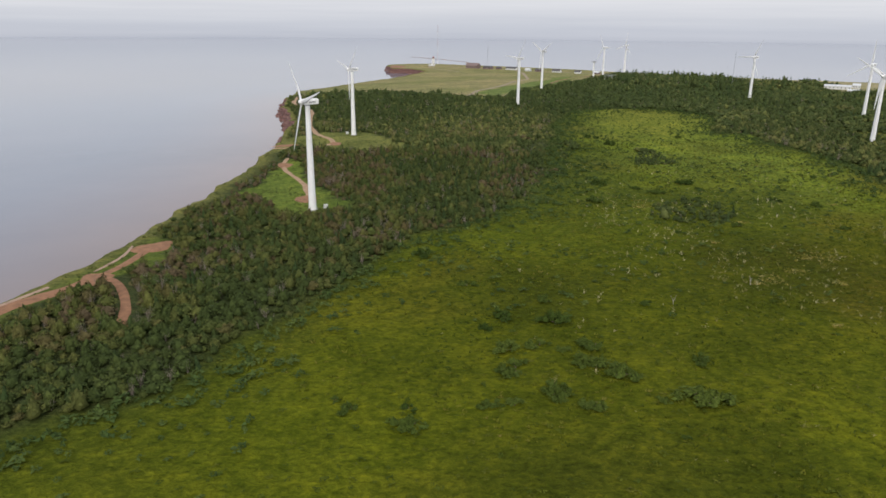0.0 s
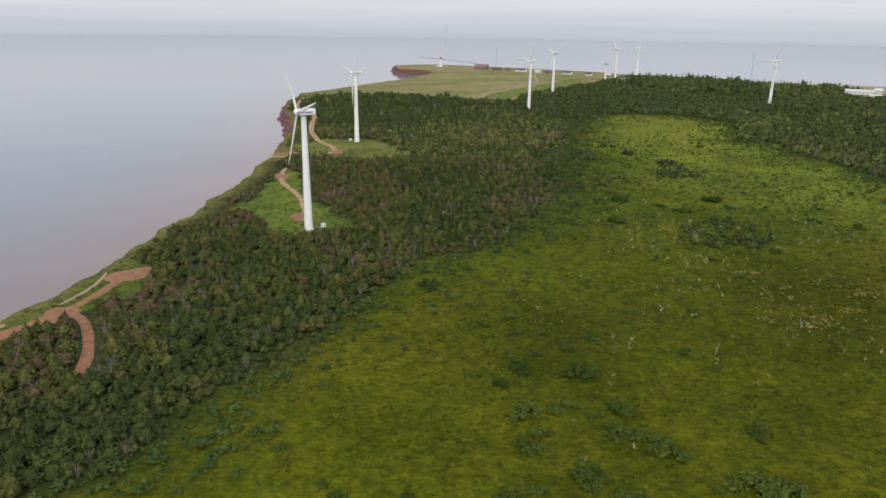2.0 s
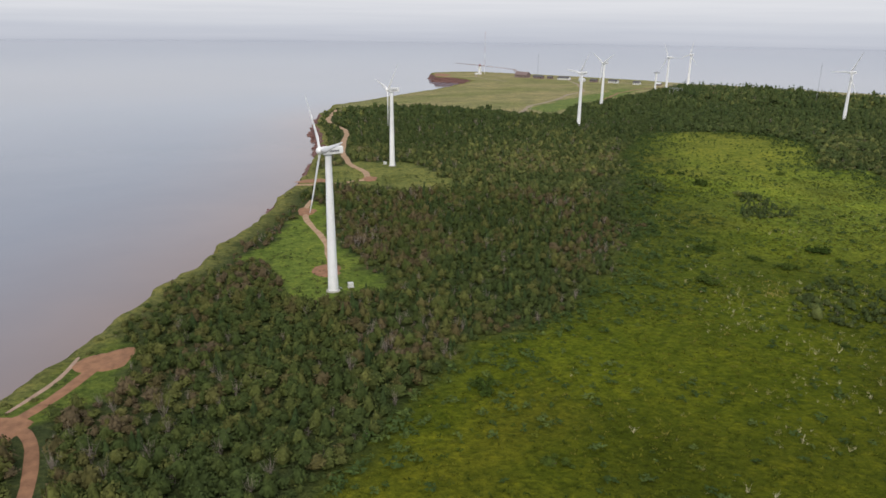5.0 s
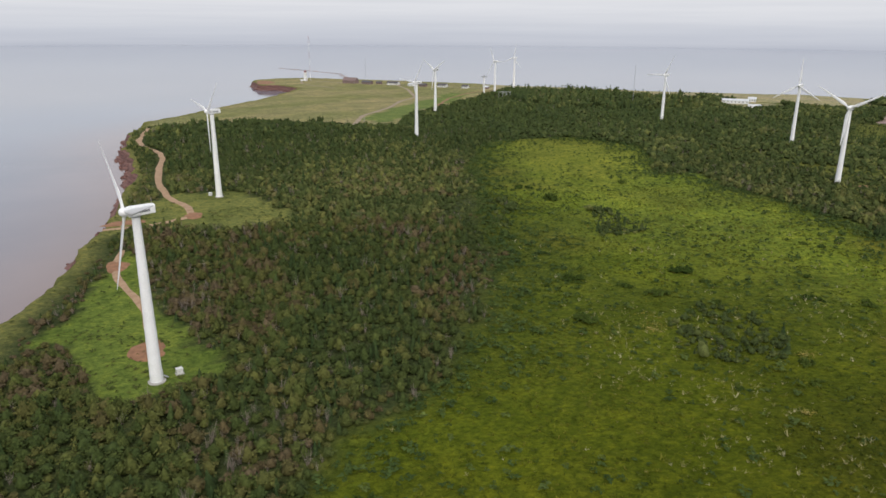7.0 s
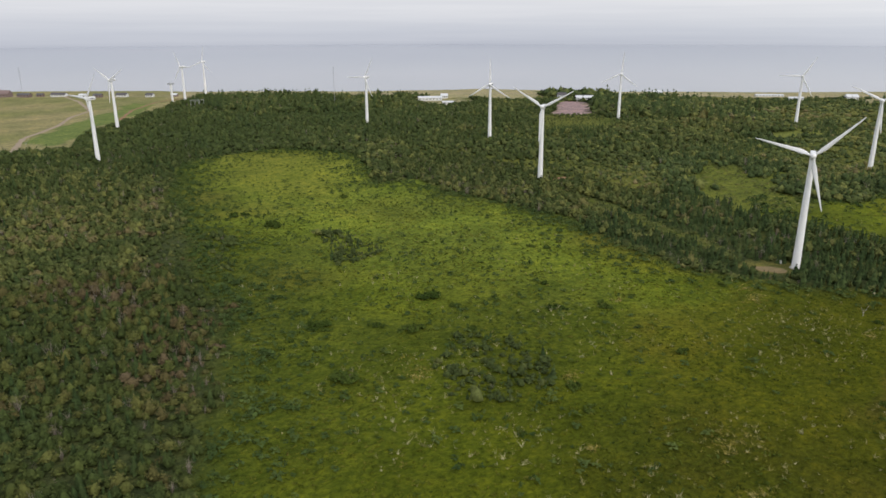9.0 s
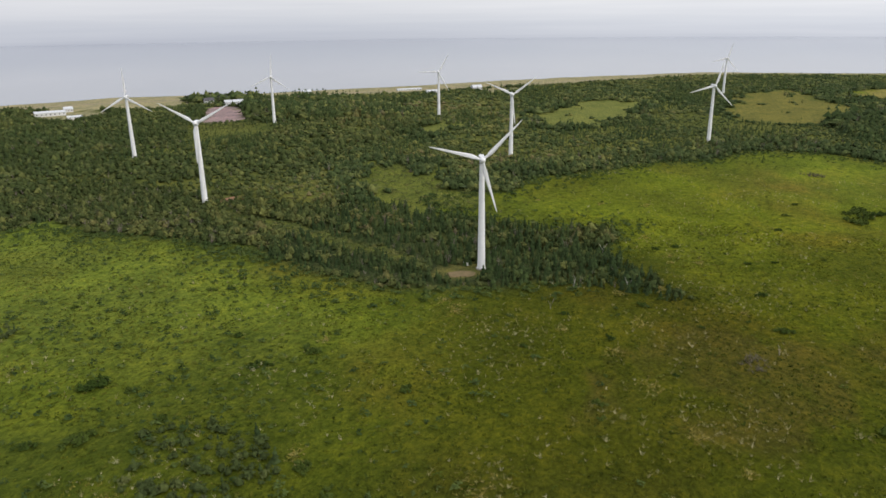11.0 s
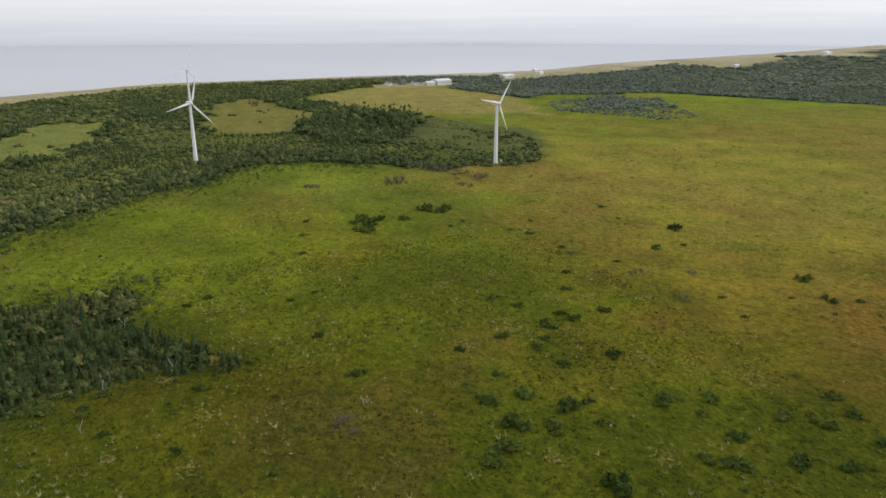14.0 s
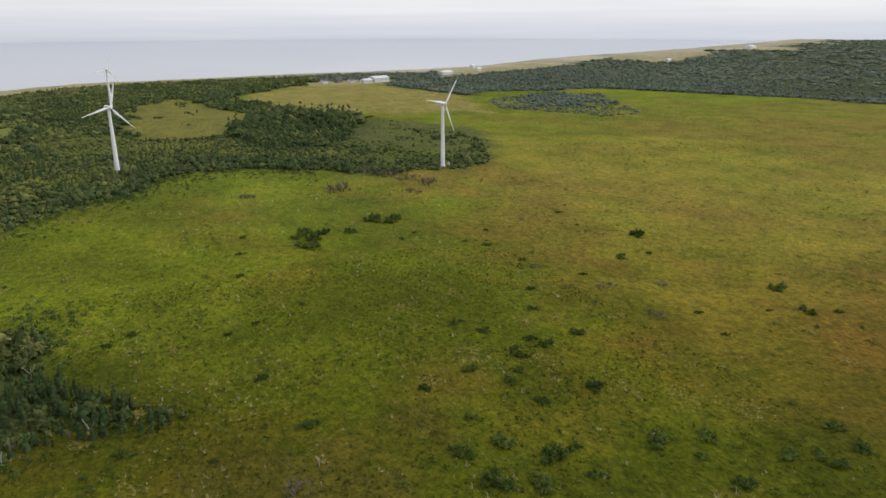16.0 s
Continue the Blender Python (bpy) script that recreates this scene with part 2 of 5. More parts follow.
WILLOW_LEAF = leaf_material("willow_scrub_leaves", [(0.0, (0.034, 0.058, 0.017)), (0.5, (0.054, 0.084, 0.025)), (1.0, (0.092, 0.122, 0.033))])
REED = leaf_material("pale_dead_stems", [(0.0, (0.24, 0.22, 0.09)), (0.6, (0.38, 0.34, 0.18)), (1.0, (0.58, 0.53, 0.38))])
BUSH_LEAF = bush_material("juniper_green", (0.036, 0.060, 0.011), (0.080, 0.108, 0.020))
SPRUCE_BUSH = bush_material("young_spruce_green", (0.026, 0.036, 0.010), (0.064, 0.062, 0.018))
DEAD_LEAF = bush_material("grey_dead_twigs", (0.098, 0.090, 0.060), (0.155, 0.140, 0.100))
DRY = leaf_material("dry_sedge", [(0.0, (0.230, 0.185, 0.040)), (0.6, (0.320, 0.262, 0.075)), (1.0, (0.430, 0.370, 0.170))])


# ---- small tools ----
def part(name, bm, material, parent=None, label="", smooth=False):
    me = bpy.data.meshes.new(name)
    bm.to_mesh(me)
    bm.free()
    if smooth:
        me.polygons.foreach_set("use_smooth", [True] * len(me.polygons))
    me.materials.append(material)
    ob = new(name, me)
    if parent is not None:
        ob.parent = parent
    if label:
        ob["label"] = label
    return ob


def thing(name, x, y, z, turn, label, category, group=""):
    e = new(name)
    e.empty_display_size = 0.5
    e.matrix_basis = pose(x, y, z, 0, 0, turn)
    return tagged(e, label, category, group)


def box(sx, sy, sz, at=(0, 0, 0), bevel=0.0, bm=None):
    """A box whose base is centred on at."""
    bm = bm or bmesh.new()
    made = bmesh.ops.create_cube(bm, size=1.0, matrix=Matrix.Translation((at[0], at[1], at[2] + sz / 2)) @ Matrix.Diagonal((sx, sy, sz, 1)))
    if bevel:
        edges = list({e for v in made["verts"] for e in v.link_edges})
        bmesh.ops.bevel(bm, geom=edges, offset=bevel, segments=2, affect="EDGES", profile=0.6)
    return bm


def rings(profile, sides=24, bm=None, at=(0, 0), cap=True):
    """A turned body from (radius, height) pairs."""
    bm = bm or bmesh.new()
    loops = []
    for r, z in profile:
        loops.append([bm.verts.new((at[0] + r * math.cos(2 * math.pi * k / sides), at[1] + r * math.sin(2 * math.pi * k / sides), z)) for k in range(sides)])
    for a, b in zip(loops, loops[1:]):
        for k in range(sides):
            bm.faces.new((a[k], a[(k + 1) % sides], b[(k + 1) % sides], b[k]))
    if cap:
        bm.faces.new(loops[0][::-1])
        bm.faces.new(loops[-1])
    return bm


def beam(bm, a, b, r, sides=4):
    a, b = Vector(a), Vector(b)
    axis = (b - a).normalized()
    u = axis.orthogonal().normalized()
    v = axis.cross(u)
    la, lb = [], []
    for k in range(sides):
        w = (u * math.cos(2 * math.pi * k / sides + 0.785) + v * math.sin(2 * math.pi * k / sides + 0.785)) * r
        la.append(bm.verts.new(a + w)), lb.append(bm.verts.new(b + w))
    for k in range(sides):
        bm.faces.new((la[k], la[(k + 1) % sides], lb[(k + 1) % sides], lb[k]))
    bm.faces.new(la[::-1]), bm.faces.new(lb)


rng = np.random.default_rng(7)
_table = np.random.default_rng(3).random((256, 256))


def field(x, y, size, seed=0):
    """Smooth noise over the plan, 0 to 1, with patches of about size metres."""
    out, total = 0.0, 0.0
    for octave, weight in ((1, 1.0), (2, 0.5), (4, 0.28)):
        u, v = x / size * octave + 17.3 * seed + 100, y / size * octave + 9.1 * seed + 100
        i, j = np.floor(u).astype(int), np.floor(v).astype(int)
        fu, fv = u - i, v - j
        fu, fv = fu * fu * (3 - 2 * fu), fv * fv * (3 - 2 * fv)
        g = lambda a, b: _table[a % 256, b % 256]
        out = out + weight * ((g(i, j) * (1 - fu) + g(i + 1, j) * fu) * (1 - fv) + (g(i, j + 1) * (1 - fu) + g(i + 1, j + 1) * fu) * fv)
        total += weight
    return np.clip((out / total - 0.5) * 1.5 + 0.5, 0, 1)


def inside(x, y, poly):
    hit = np.zeros(np.shape(x), bool)
    for (x0, y0), (x1, y1) in zip(poly, poly[1:] + poly[:1]):
        if y0 != y1:
            hit ^= ((y0 > y) != (y1 > y)) & (x < (x1 - x0) * (y - y0) / (y1 - y0) + x0)
    return hit


def near_line(x, y, line):
    best = np.full(np.shape(x), 1e9)
    for (x0, y0), (x1, y1) in zip(line, line[1:]):
        dx, dy = x1 - x0, y1 - y0
        s = np.clip(((x - x0) * dx + (y - y0) * dy) / (dx * dx + dy * dy), 0, 1)
        best = np.minimum(best, np.hypot(x - x0 - s * dx, y - y0 - s * dy))
    return best


# ---- the plan ----
SEA_LEVEL = -9.0
WEST_COAST = [(-5200, -900), (-2000, -420), (-500, -190), (0, -150), (150, -133), (212, -121), (250, -107), (272, -103), (300, -100.5), (330, -93.5), (360, -86.5), (400, -79.5), (450, -76), (500, -72), (560, -70), (620, -71), (660, -74), (690, -81), (734, -87), (769, -93), (850, -97), (935, -89), (992, -53), (1076, -9), (1143, 29), (1224, 66), (1290, 95), (1345, 112), (1398, 88), (1425, 50), (1500, 41), (1549, 47), (1585, 90), (1598, 150)]
EAST_COAST = [(-5200, 3750), (-3826, 3205), (-2774, 2680), (-2184, 2408), (-1689, 2196), (-1175, 2006), (-1016, 1927), (-712, 1728), (-522, 1665), (-200, 1650), (224, 1590), (390, 1460), (459, 1400), (581, 1280), (670, 1176), (740, 1103), (847, 985), (948, 920), (1040, 852), (1088, 766), (1166, 649), (1292, 511), (1420, 375), (1536, 232), (1598, 152)]
BOG = [(-150, -1200), (-150, 60), (-112, 112), (-86, 131), (-74, 140), (-60, 149), (-47, 164), (-37, 188), (-22, 212), (-8, 243), (2, 258), (25, 280), (48, 303), (75, 342), (100, 400), (117, 471), (141, 545), (155, 601), (175, 645), (205, 703), (250, 717), (296, 711), (332, 660), (303, 586), (277, 545), (303, 533), (297, 491), (305, 440), (300, 400), (290, 372), (282, 344), (277, 310), (276, 292)]
BOG += [(288, 268), (312, 229), (390, 232), (384, 265), (382, 295), (390, 330), (417, 357), (443, 353), (455, 310), (493, 309), (531, 277), (597, 226), (608, 192), (659, 161), (675, 119), (653, 75), (616, 35), (600, -20), (588, -58), (602, -87), (700, -140), (880, -110), (897, -60), (1022, -42), (1211, 23), (1360, -114), (1369, -268), (1091, -318), (1135, -383), (1097, -470), (1102, -590), (934, -681), (832, -747), (742, -768), (500, -1000), (300, -1200)]
NORTH_EDGE = [(-110, 880), (-76, 887), (-20, 902), (29, 904), (105, 856), (154, 831), (201, 930), (261, 999), (364, 1140), (436, 1222), (560, 1125), (680, 1000), (735, 935), (760, 880), (850, 855), (950, 760), (1040, 640), (1150, 545), (1250, 455), (1425, 300), (1520, 200), (1595, 0), (1580, -300), (1590, -600)]
NORTH_FIELD = NORTH_EDGE + [(1700, -600), (1900, 400), (900, 1700), (-200, 1700)]
OPENINGS = {
    "tower_clearing": [(-74, 350), (-68, 368), (-63, 392), (-62, 415), (-60, 455), (-50, 440), (-40, 385), (-27, 349), (-14, 334), (-14, 322), (-27, 313), (-40, 309), (-52, 314), (-58, 339), (-66, 355)],
    "second_clearing": [(-80, 480), (-41, 492), (-27, 486), (-5, 482), (21, 486), (14, 528), (-4, 556), (-26, 563), (-44, 566), (-52, 548), (-70, 530), (-80, 520)],
    "shore_clearing": [(-128, 196), (-116, 190), (-100, 232), (-92, 232), (-82, 250), (-80, 274), (-94, 284), (-110, 262), (-118, 235)],
    "glade": [(917, 182), (1153, 156), (1230, 90), (1150, 62), (1066, 47), (986, 14), (898, 52), (848, 85), (843, 124), (867, 164)],
    "alder_meadow": [(811, 384), (959, 382), (1017, 330), (984, 277), (852, 272), (778, 304), (735, 344)],
    "alder_gap": [(684, 486), (739, 468), (723, 444), (657, 448)],
    "pad": [(289, 282), (292, 298), (304, 301), (314, 292), (318, 283), (314, 275), (303, 273)],
    "service_strip": [(357, 465), (354, 432), (343, 395), (331, 361), (322, 330), (310, 305), (301, 301), (309, 329), (316, 353), (328, 386), (338, 421), (343, 454)],
    "scrub_gap": [(485, 440), (532, 429), (518, 389), (463, 364), (446, 326), (400, 312), (406, 353), (431, 401)],
    "bloom_field": [(663, 722), (699, 690), (819, 788), (787, 818)],
    "yard": [(625, 915), (640, 870), (690, 880), (735, 940), (700, 985), (650, 985)],
    "shore_farms": [(1340, -150), (1420, -140), (1450, -330), (1380, -345), (1330, -270)],
    "far_farms": [(1400, -420), (1700, -560), (1800, -900), (1650, -1000), (1500, -640)],
    "outer_fields": [(1560, -1200), (1950, -1150), (2200, -1750), (2050, -1900), (1700, -1380)],
    "outer_fields_b": [(1900, -2050), (2350, -2200), (2500, -2500), (2150, -2500)],
    "east_clearing": [(1080, 520), (1130, 560), (1180, 500), (1120, 470)],
}
TONGUE = [(1018, -318), (1073, -454), (1006, -516), (793, -414), (791, -351), (867, -318), (918, -280)]
COPSE = [(390, 262), (365, 244), (346, 224), (322, 206), (303, 190), (296, 200), (303, 221), (300, 240), (292, 268), (284, 290), (320, 300), (380, 300)]
SCRUB_OPEN = [(690, -150), (630, -80), (690, -40), (760, 0), (880, 5), (975, -20), (950, -90), (880, -125), (775, -160)]
SHELTER = [(877, 824), (962, 802), (956, 684), (907, 568), (765, 521), (724, 625), (723, 706)]
GROVE = [(815, 855), (850, 905), (925, 850), (890, 795), (862, 812)]
RIDGE = [(359, 1048), (411, 960), (465, 913), (600, 900), (660, 985), (560, 1115), (440, 1205), (375, 1130)]
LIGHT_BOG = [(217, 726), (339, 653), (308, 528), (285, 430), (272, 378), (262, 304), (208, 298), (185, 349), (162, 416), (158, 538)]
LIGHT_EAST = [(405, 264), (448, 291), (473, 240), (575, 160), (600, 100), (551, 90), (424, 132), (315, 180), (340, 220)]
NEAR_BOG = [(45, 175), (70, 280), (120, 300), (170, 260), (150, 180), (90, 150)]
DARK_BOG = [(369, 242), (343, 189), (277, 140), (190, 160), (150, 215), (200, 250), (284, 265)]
DARK_SCRUB = [(867, 81), (960, 19), (958, -43), (885, -75), (758, -18), (736, 22), (756, 65)]
CLUMPS = [[(131, 316), (150, 323), (163, 312), (161, 292), (145, 280), (131, 280), (122, 296)], [(176, 458), (200, 452), (192, 416), (160, 410)], [(96, 458), (104, 505), (128, 520), (140, 480), (120, 440)]]
PATHS = {
    "shore_track": ([(-128, 192), (-118, 207), (-114, 213), (-108, 219), (-103, 227), (-99, 236)], 6.4),
    "upper_track": ([(-100, 234), (-97, 241), (-94, 251), (-93, 259), (-91, 265)], 3.0),
    "side_track": ([(-99, 233), (-92, 227), (-88, 220), (-84, 210), (-81, 199), (-80, 191)], 3.0),
    "tower_track": ([(-58, 455), (-59, 436), (-56, 417), (-48, 394), (-41, 376), (-38, 352), (-36, 338)], 2.8),
    "bluff_track": ([(-72, 494), (-52, 496), (-37, 503), (-30, 509), (-34, 533), (-46, 558), (-54, 600), (-57, 650), (-58, 698), (-62, 722), (-80, 770), (-85, 800), (-84, 876)], 4.2),
    "field_road": ([(116, 850), (140, 930), (190, 1010), (222, 1085), (258, 1140), (280, 1270), (285, 1370)], 5.0),
    "tower_road": ([(255, 1015), (300, 1110), (360, 1190), (440, 1240)], 4.0),
    "cape_road": ([(150, 1520), (200, 1440), (290, 1370), (420, 1270), (560, 1170), (700, 1060), (800, 990), (870, 900), (960, 800), (1070, 670), (1180, 570), (1300, 450), (1420, 330)], 6.0),
    "headland_track": ([(130, 1490), (126, 1440), (135, 1400), (150, 1370), (170, 1330)], 4.0),
}
# x, y, how far the rotor is turned, the face's direction, height of the ground
TURBINES = [(-33.4, 319.0, 75, 205), (-16.6, 551.7, 43, 203), (157.6, 753.0, 35, 200), (230.5, 941.3, 60, 205), (382.0, 1139.8, 90, 200), (462.9, 1260.3, 10, 205), (448.3, 799.9, 28, 196), (477.5, 639.6, 0, 207), (365.7, 477.1, 62, 210), (687.8, 642.7, 5, 206), (804.8, 493.1, 30, 200), (583.0, 343.0, 55, 205), (310.7, 280.0, 45, 204), (697.4, 191.8, 17, 205), (1160.5, 181.2, 18, 205), (607.0, -44.7, 41, 205)]


def west(y):
    y = np.asarray(y, float)
    jag = (field(y * 0 + 5, y, 26, 1) - 0.5) * 9 + (field(y * 0 + 50, y, 9, 2) - 0.5) * 1.6
    return np.interp(y, [a for a, _ in WEST_COAST], [b for _, b in WEST_COAST]) + jag * np.clip((1560 - y) / 60, 0, 1)


def east(y):
    y = np.asarray(y, float)
    return np.interp(y, [a for a, _ in EAST_COAST], [b for _, b in EAST_COAST]) + (field(y * 0 + 90, y, 60, 3) - 0.5) * 16 * np.clip((1560 - y) / 60, 0, 1)


def shore_fields(x, y):
    """Open pale fields and dunes along the far shore."""
    wide = (70 + 0.085 * np.clip(-y - 100, 0, 3000)) * (0.3 + 1.2 * field(x, y, 160, 41))
    return (y < -120) & (x > east(y) - wide)


def height(x, y):
    """Lie of the land above the cliff's edge."""
    return (field(x, y, 90, 4) - 0.5) * 1.2 + (field(x, y, 14, 5) - 0.5) * 0.35


def build_land():
    ys = np.r_[np.arange(-5200, -1500, 90), np.arange(-1500, -500, 25), np.arange(-500, 80, 10), np.arange(80, 760, 3.5), np.arange(760, 1596, 6), 1597.5]
    w, e = west(ys), east(ys)
    width = np.maximum(e - w, 3)
    shore = np.array([-30, -14, -7, -4.2, -3.0, -1.8, -0.9, -0.2, 0.8, 2.5, 5])
    drop = np.array([-13, -10.5, -9.3, -8.2, -6.4, -4.2, -2.0, -0.7, -0.1, 0, 0])
    inner = np.r_[np.arange(8, 60, 4), np.arange(60, 560, 7), np.geomspace(567, 4600, 70)]
    cols, zs = [], []
    # a bold cliff round the bay, grassy slopes to either side of it
    bold = np.clip(1 - np.abs(ys - 730) / 130, 0, 1) + np.clip(1 - np.abs(ys - 1420) / 90, 0, 1)
    steep = np.where(bold > 0, 0.15, 0.0) + 0.75 + (field(ys * 0, ys, 40, 6)) * 0.55
    room = np.minimum(1, width / 120)
    for s, d in zip(shore, drop):
        cols.append(w + s * np.where(s < 0, steep, 1) * room + (rng.random(len(ys)) - 0.5) * (0.9 if -5 < s < 0 else 0) * room)
        zs.append(np.full(len(ys), d))
    limit = np.maximum(width - 12 * room, width * 0.55)
    for s in inner:
        cols.append(w + np.minimum(s * np.where(width < 700, np.maximum(width, 40) / 900, 1), limit * (0.995 + 0.005 * s / 4600)))
        zs.append(np.zeros(len(ys)))
    for s, d in zip(shore[::-1], drop[::-1]):
        cols.append(e - s * room)
        zs.append(np.full(len(ys), d * 1.0))
    X, Z = np.array(cols).T, np.array(zs).T
    X = np.maximum.accumulate(X, axis=1)
    Y = np.repeat(ys[:, None], X.shape[1], 1)
    Z = Z + np.where(Z > -0.2, height(X, Y), (rng.random(X.shape) - 0.5) * np.where(Z > -8.5, 1.2, 0.3))
    end = ys > 1596
    Z[end] = np.minimum(Z[end], -4)
    nr, nc = X.shape
    idx = np.arange(nr * nc).reshape(nr, nc)
    faces = np.stack([idx[:-1, :-1], idx[:-1, 1:], idx[1:, 1:], idx[1:, :-1]], -1).reshape(-1, 4)
    co = np.stack([X, Y, Z], -1).reshape(-1, 3)
    ob = quick_mesh("ground", co, faces, LAND, None)
    me = ob.data
    me.materials.append(ROCK)
    # cover
    x, y, z = co.T
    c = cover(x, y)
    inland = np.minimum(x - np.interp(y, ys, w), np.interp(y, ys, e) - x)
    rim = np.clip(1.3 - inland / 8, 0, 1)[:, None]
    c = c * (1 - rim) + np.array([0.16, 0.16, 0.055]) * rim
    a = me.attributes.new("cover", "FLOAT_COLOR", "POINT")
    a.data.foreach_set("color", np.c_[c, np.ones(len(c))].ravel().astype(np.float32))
    fz = z[faces]
    cliff = (fz.min(1) < -1.2) & ((bold > 0)[np.repeat(np.arange(nr - 1), nc - 1)] | (fz.min(1) < -5.5))
    me.polygons.foreach_set("material_index", cliff.astype(np.int32))
    me.polygons.foreach_set("use_smooth", ~cliff)
    return tagged(ob, "green bog, fields and red sandstone shore cliffs", "ground", kind="structure")


def quick_mesh(name, co, faces, material, tint):
    """A mesh from arrays; faces all of one length."""
    co, faces = np.asarray(co, np.float32), np.asarray(faces, np.int32)
    me = bpy.data.meshes.new(name)
    k = faces.shape[1]
    me.vertices.add(len(co))
    me.vertices.foreach_set("co", co.ravel())
    me.loops.add(faces.size)
    me.loops.foreach_set("vertex_index", faces.ravel())
    me.polygons.add(len(faces))
    me.polygons.foreach_set("loop_start", np.arange(0, faces.size, k, dtype=np.int32))
    me.update(calc_edges=True)
    if tint is not None:
        a = me.attributes.new("tint", "FLOAT", "POINT")
        a.data.foreach_set("value", np.asarray(tint, np.float32))
    me.materials.append(material)
    return new(name, me)


def soft_in(x, y, poly, jitter=8.0):
    """Inside a shape whose edge wavers."""
    jx, jy = (field(x, y, 22, 8) - 0.5) * 2 * jitter, (field(x, y, 22, 9) - 0.5) * 2 * jitter
    return inside(x + jx, y + jy, poly)


def blurred(x, y, poly, reach, jitter=8.0):
    """How far a place lies inside a shape, 0 to 1, over a soft edge."""
    total = soft_in(x, y, poly, jitter).astype(float)
    for k in range(10):
        d = reach * (0.5 if k % 2 else 1.0)
        total = total + soft_in(x + d * math.cos(0.63 * k), y + d * math.sin(0.63 * k), poly, jitter)
    return total / 11


def cover(x, y):
    """Base colours of the land, by plant cover and zone, with haze worked in."""
    forest = np.array([0.055, 0.068, 0.028])
    c = np.repeat(forest[None], len(x), 0)
    shrubby, tone = (np.clip((x - 320) / 80, 0, 1) * np.clip((y + 260) / 120, 0, 1))[:, None], field(x, y, 40, 34)[:, None]
    c = c * (1 - shrubby) + (np.array([0.080, 0.100, 0.026]) * (1 - tone) + np.array([0.150, 0.155, 0.038]) * tone) * shrubby
    bog_soft = blurred(x, y, BOG, 6, 7)[:, None]
    ochre = np.clip((70 - y + 0.06 * (x - 300)) / 110, 0, 1) * np.clip((x - 90) / 90, 0, 1) * np.clip((1000 - x) / 400, 0, 1)
    ochre = np.clip(ochre * 0.85 + (field(x, y, 70, 10) - 0.6) * 0.8 + (field(x, y, 16, 37) - 0.5) * 0.8 * np.clip((x - 60) / 120, 0, 1) * np.clip((330 - y) / 200, 0.2, 1), 0, 1)[:, None]
    lush = field(x, y, 55, 11)[:, None]
    south = np.clip((300 - y) / 130, 0, 1)[:, None]
    green = np.array([0.064, 0.078, 0.010]) * (1 - lush) + np.array([0.108, 0.134, 0.011]) * lush
    green = green * (1 + south * np.array([0.10, 0.03, -0.12]))
    brown = np.array([0.165, 0.117, 0.020])
    ochre = np.clip(ochre + 0.2 * (soft_in(x, y, [(170, 165), (330, 145), (345, 260), (220, 300), (145, 250)], 22) * field(x, y, 25, 35))[:, None], 0, 1)
    # greens brightened with distance east and north, standing in for haze
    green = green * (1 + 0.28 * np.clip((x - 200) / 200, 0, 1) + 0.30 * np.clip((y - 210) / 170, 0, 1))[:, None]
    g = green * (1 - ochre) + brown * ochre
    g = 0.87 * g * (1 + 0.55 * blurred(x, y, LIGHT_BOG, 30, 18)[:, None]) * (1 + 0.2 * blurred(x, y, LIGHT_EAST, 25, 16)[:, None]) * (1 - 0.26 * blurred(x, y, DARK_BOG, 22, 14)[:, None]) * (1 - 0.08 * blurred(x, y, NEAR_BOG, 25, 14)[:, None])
    # a little more blue towards the north
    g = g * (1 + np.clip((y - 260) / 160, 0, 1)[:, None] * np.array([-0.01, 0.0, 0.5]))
    # darker, cooler sward where scrub creeps in from the wood
    creep = (np.exp(-near_line(x, y, BOG) / np.where((x < -25) & (y < 190), 14, 6 + 20 * np.clip((y - 280) / 90, 0, 1))) * (x < 230) * 0.6)[:, None]
    g = g * (1 - creep) + np.array([0.056, 0.076, 0.015]) * creep
    # patchy brown bog ground, with some lens vignetting darkened into its colour
    vignetted_brown = (soft_in(x, y, [(234, 217), (276, 185), (290, 148), (267, 125), (223, 135), (198, 161), (191, 216)], 14) * np.clip(field(x, y, 18, 39) * 2.2 - 0.5, 0, 0.85))[:, None]
    g = g * (1 - vignetted_brown) + np.array([0.088, 0.078, 0.014]) * vignetted_brown
    rust = blurred(x, y, [(300, 60), (300, 0), (330, -20), (330, -90), (210, -20), (215, 30), (262, 25)], 25, 18)[:, None] * (0.15 + 0.5 * field(x, y, 30, 46)[:, None])
    g = g * (1 - rust) + np.array([0.150, 0.088, 0.020]) * rust
    gold = (soft_in(x, y, [(250, 20), (520, -100), (760, -60), (640, -320), (330, -330)], 25) * field(x, y, 60, 21))[:, None] * 0.7
    g = g * (1 - gold) + np.array([0.200, 0.168, 0.020]) * gold
    # paler and bluer with distance to the south-east: haze mixed into the bog's colour
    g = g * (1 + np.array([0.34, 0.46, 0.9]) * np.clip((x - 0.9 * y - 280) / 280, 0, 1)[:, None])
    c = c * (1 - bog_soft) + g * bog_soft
    tip = 0.75 * blurred(x, y, [(215, 640), (240, 712), (300, 715), (330, 660), (300, 585), (270, 545), (210, 560)], 28, 24)[:, None] * bog_soft
    c = c * (1 - tip) + np.array([0.165, 0.176, 0.030]) * tip
    nf = inside(x, y, NORTH_FIELD)
    streak = field(x * 0.6 + y * 0.4, y * 1.4 - x, 60, 12)[:, None]
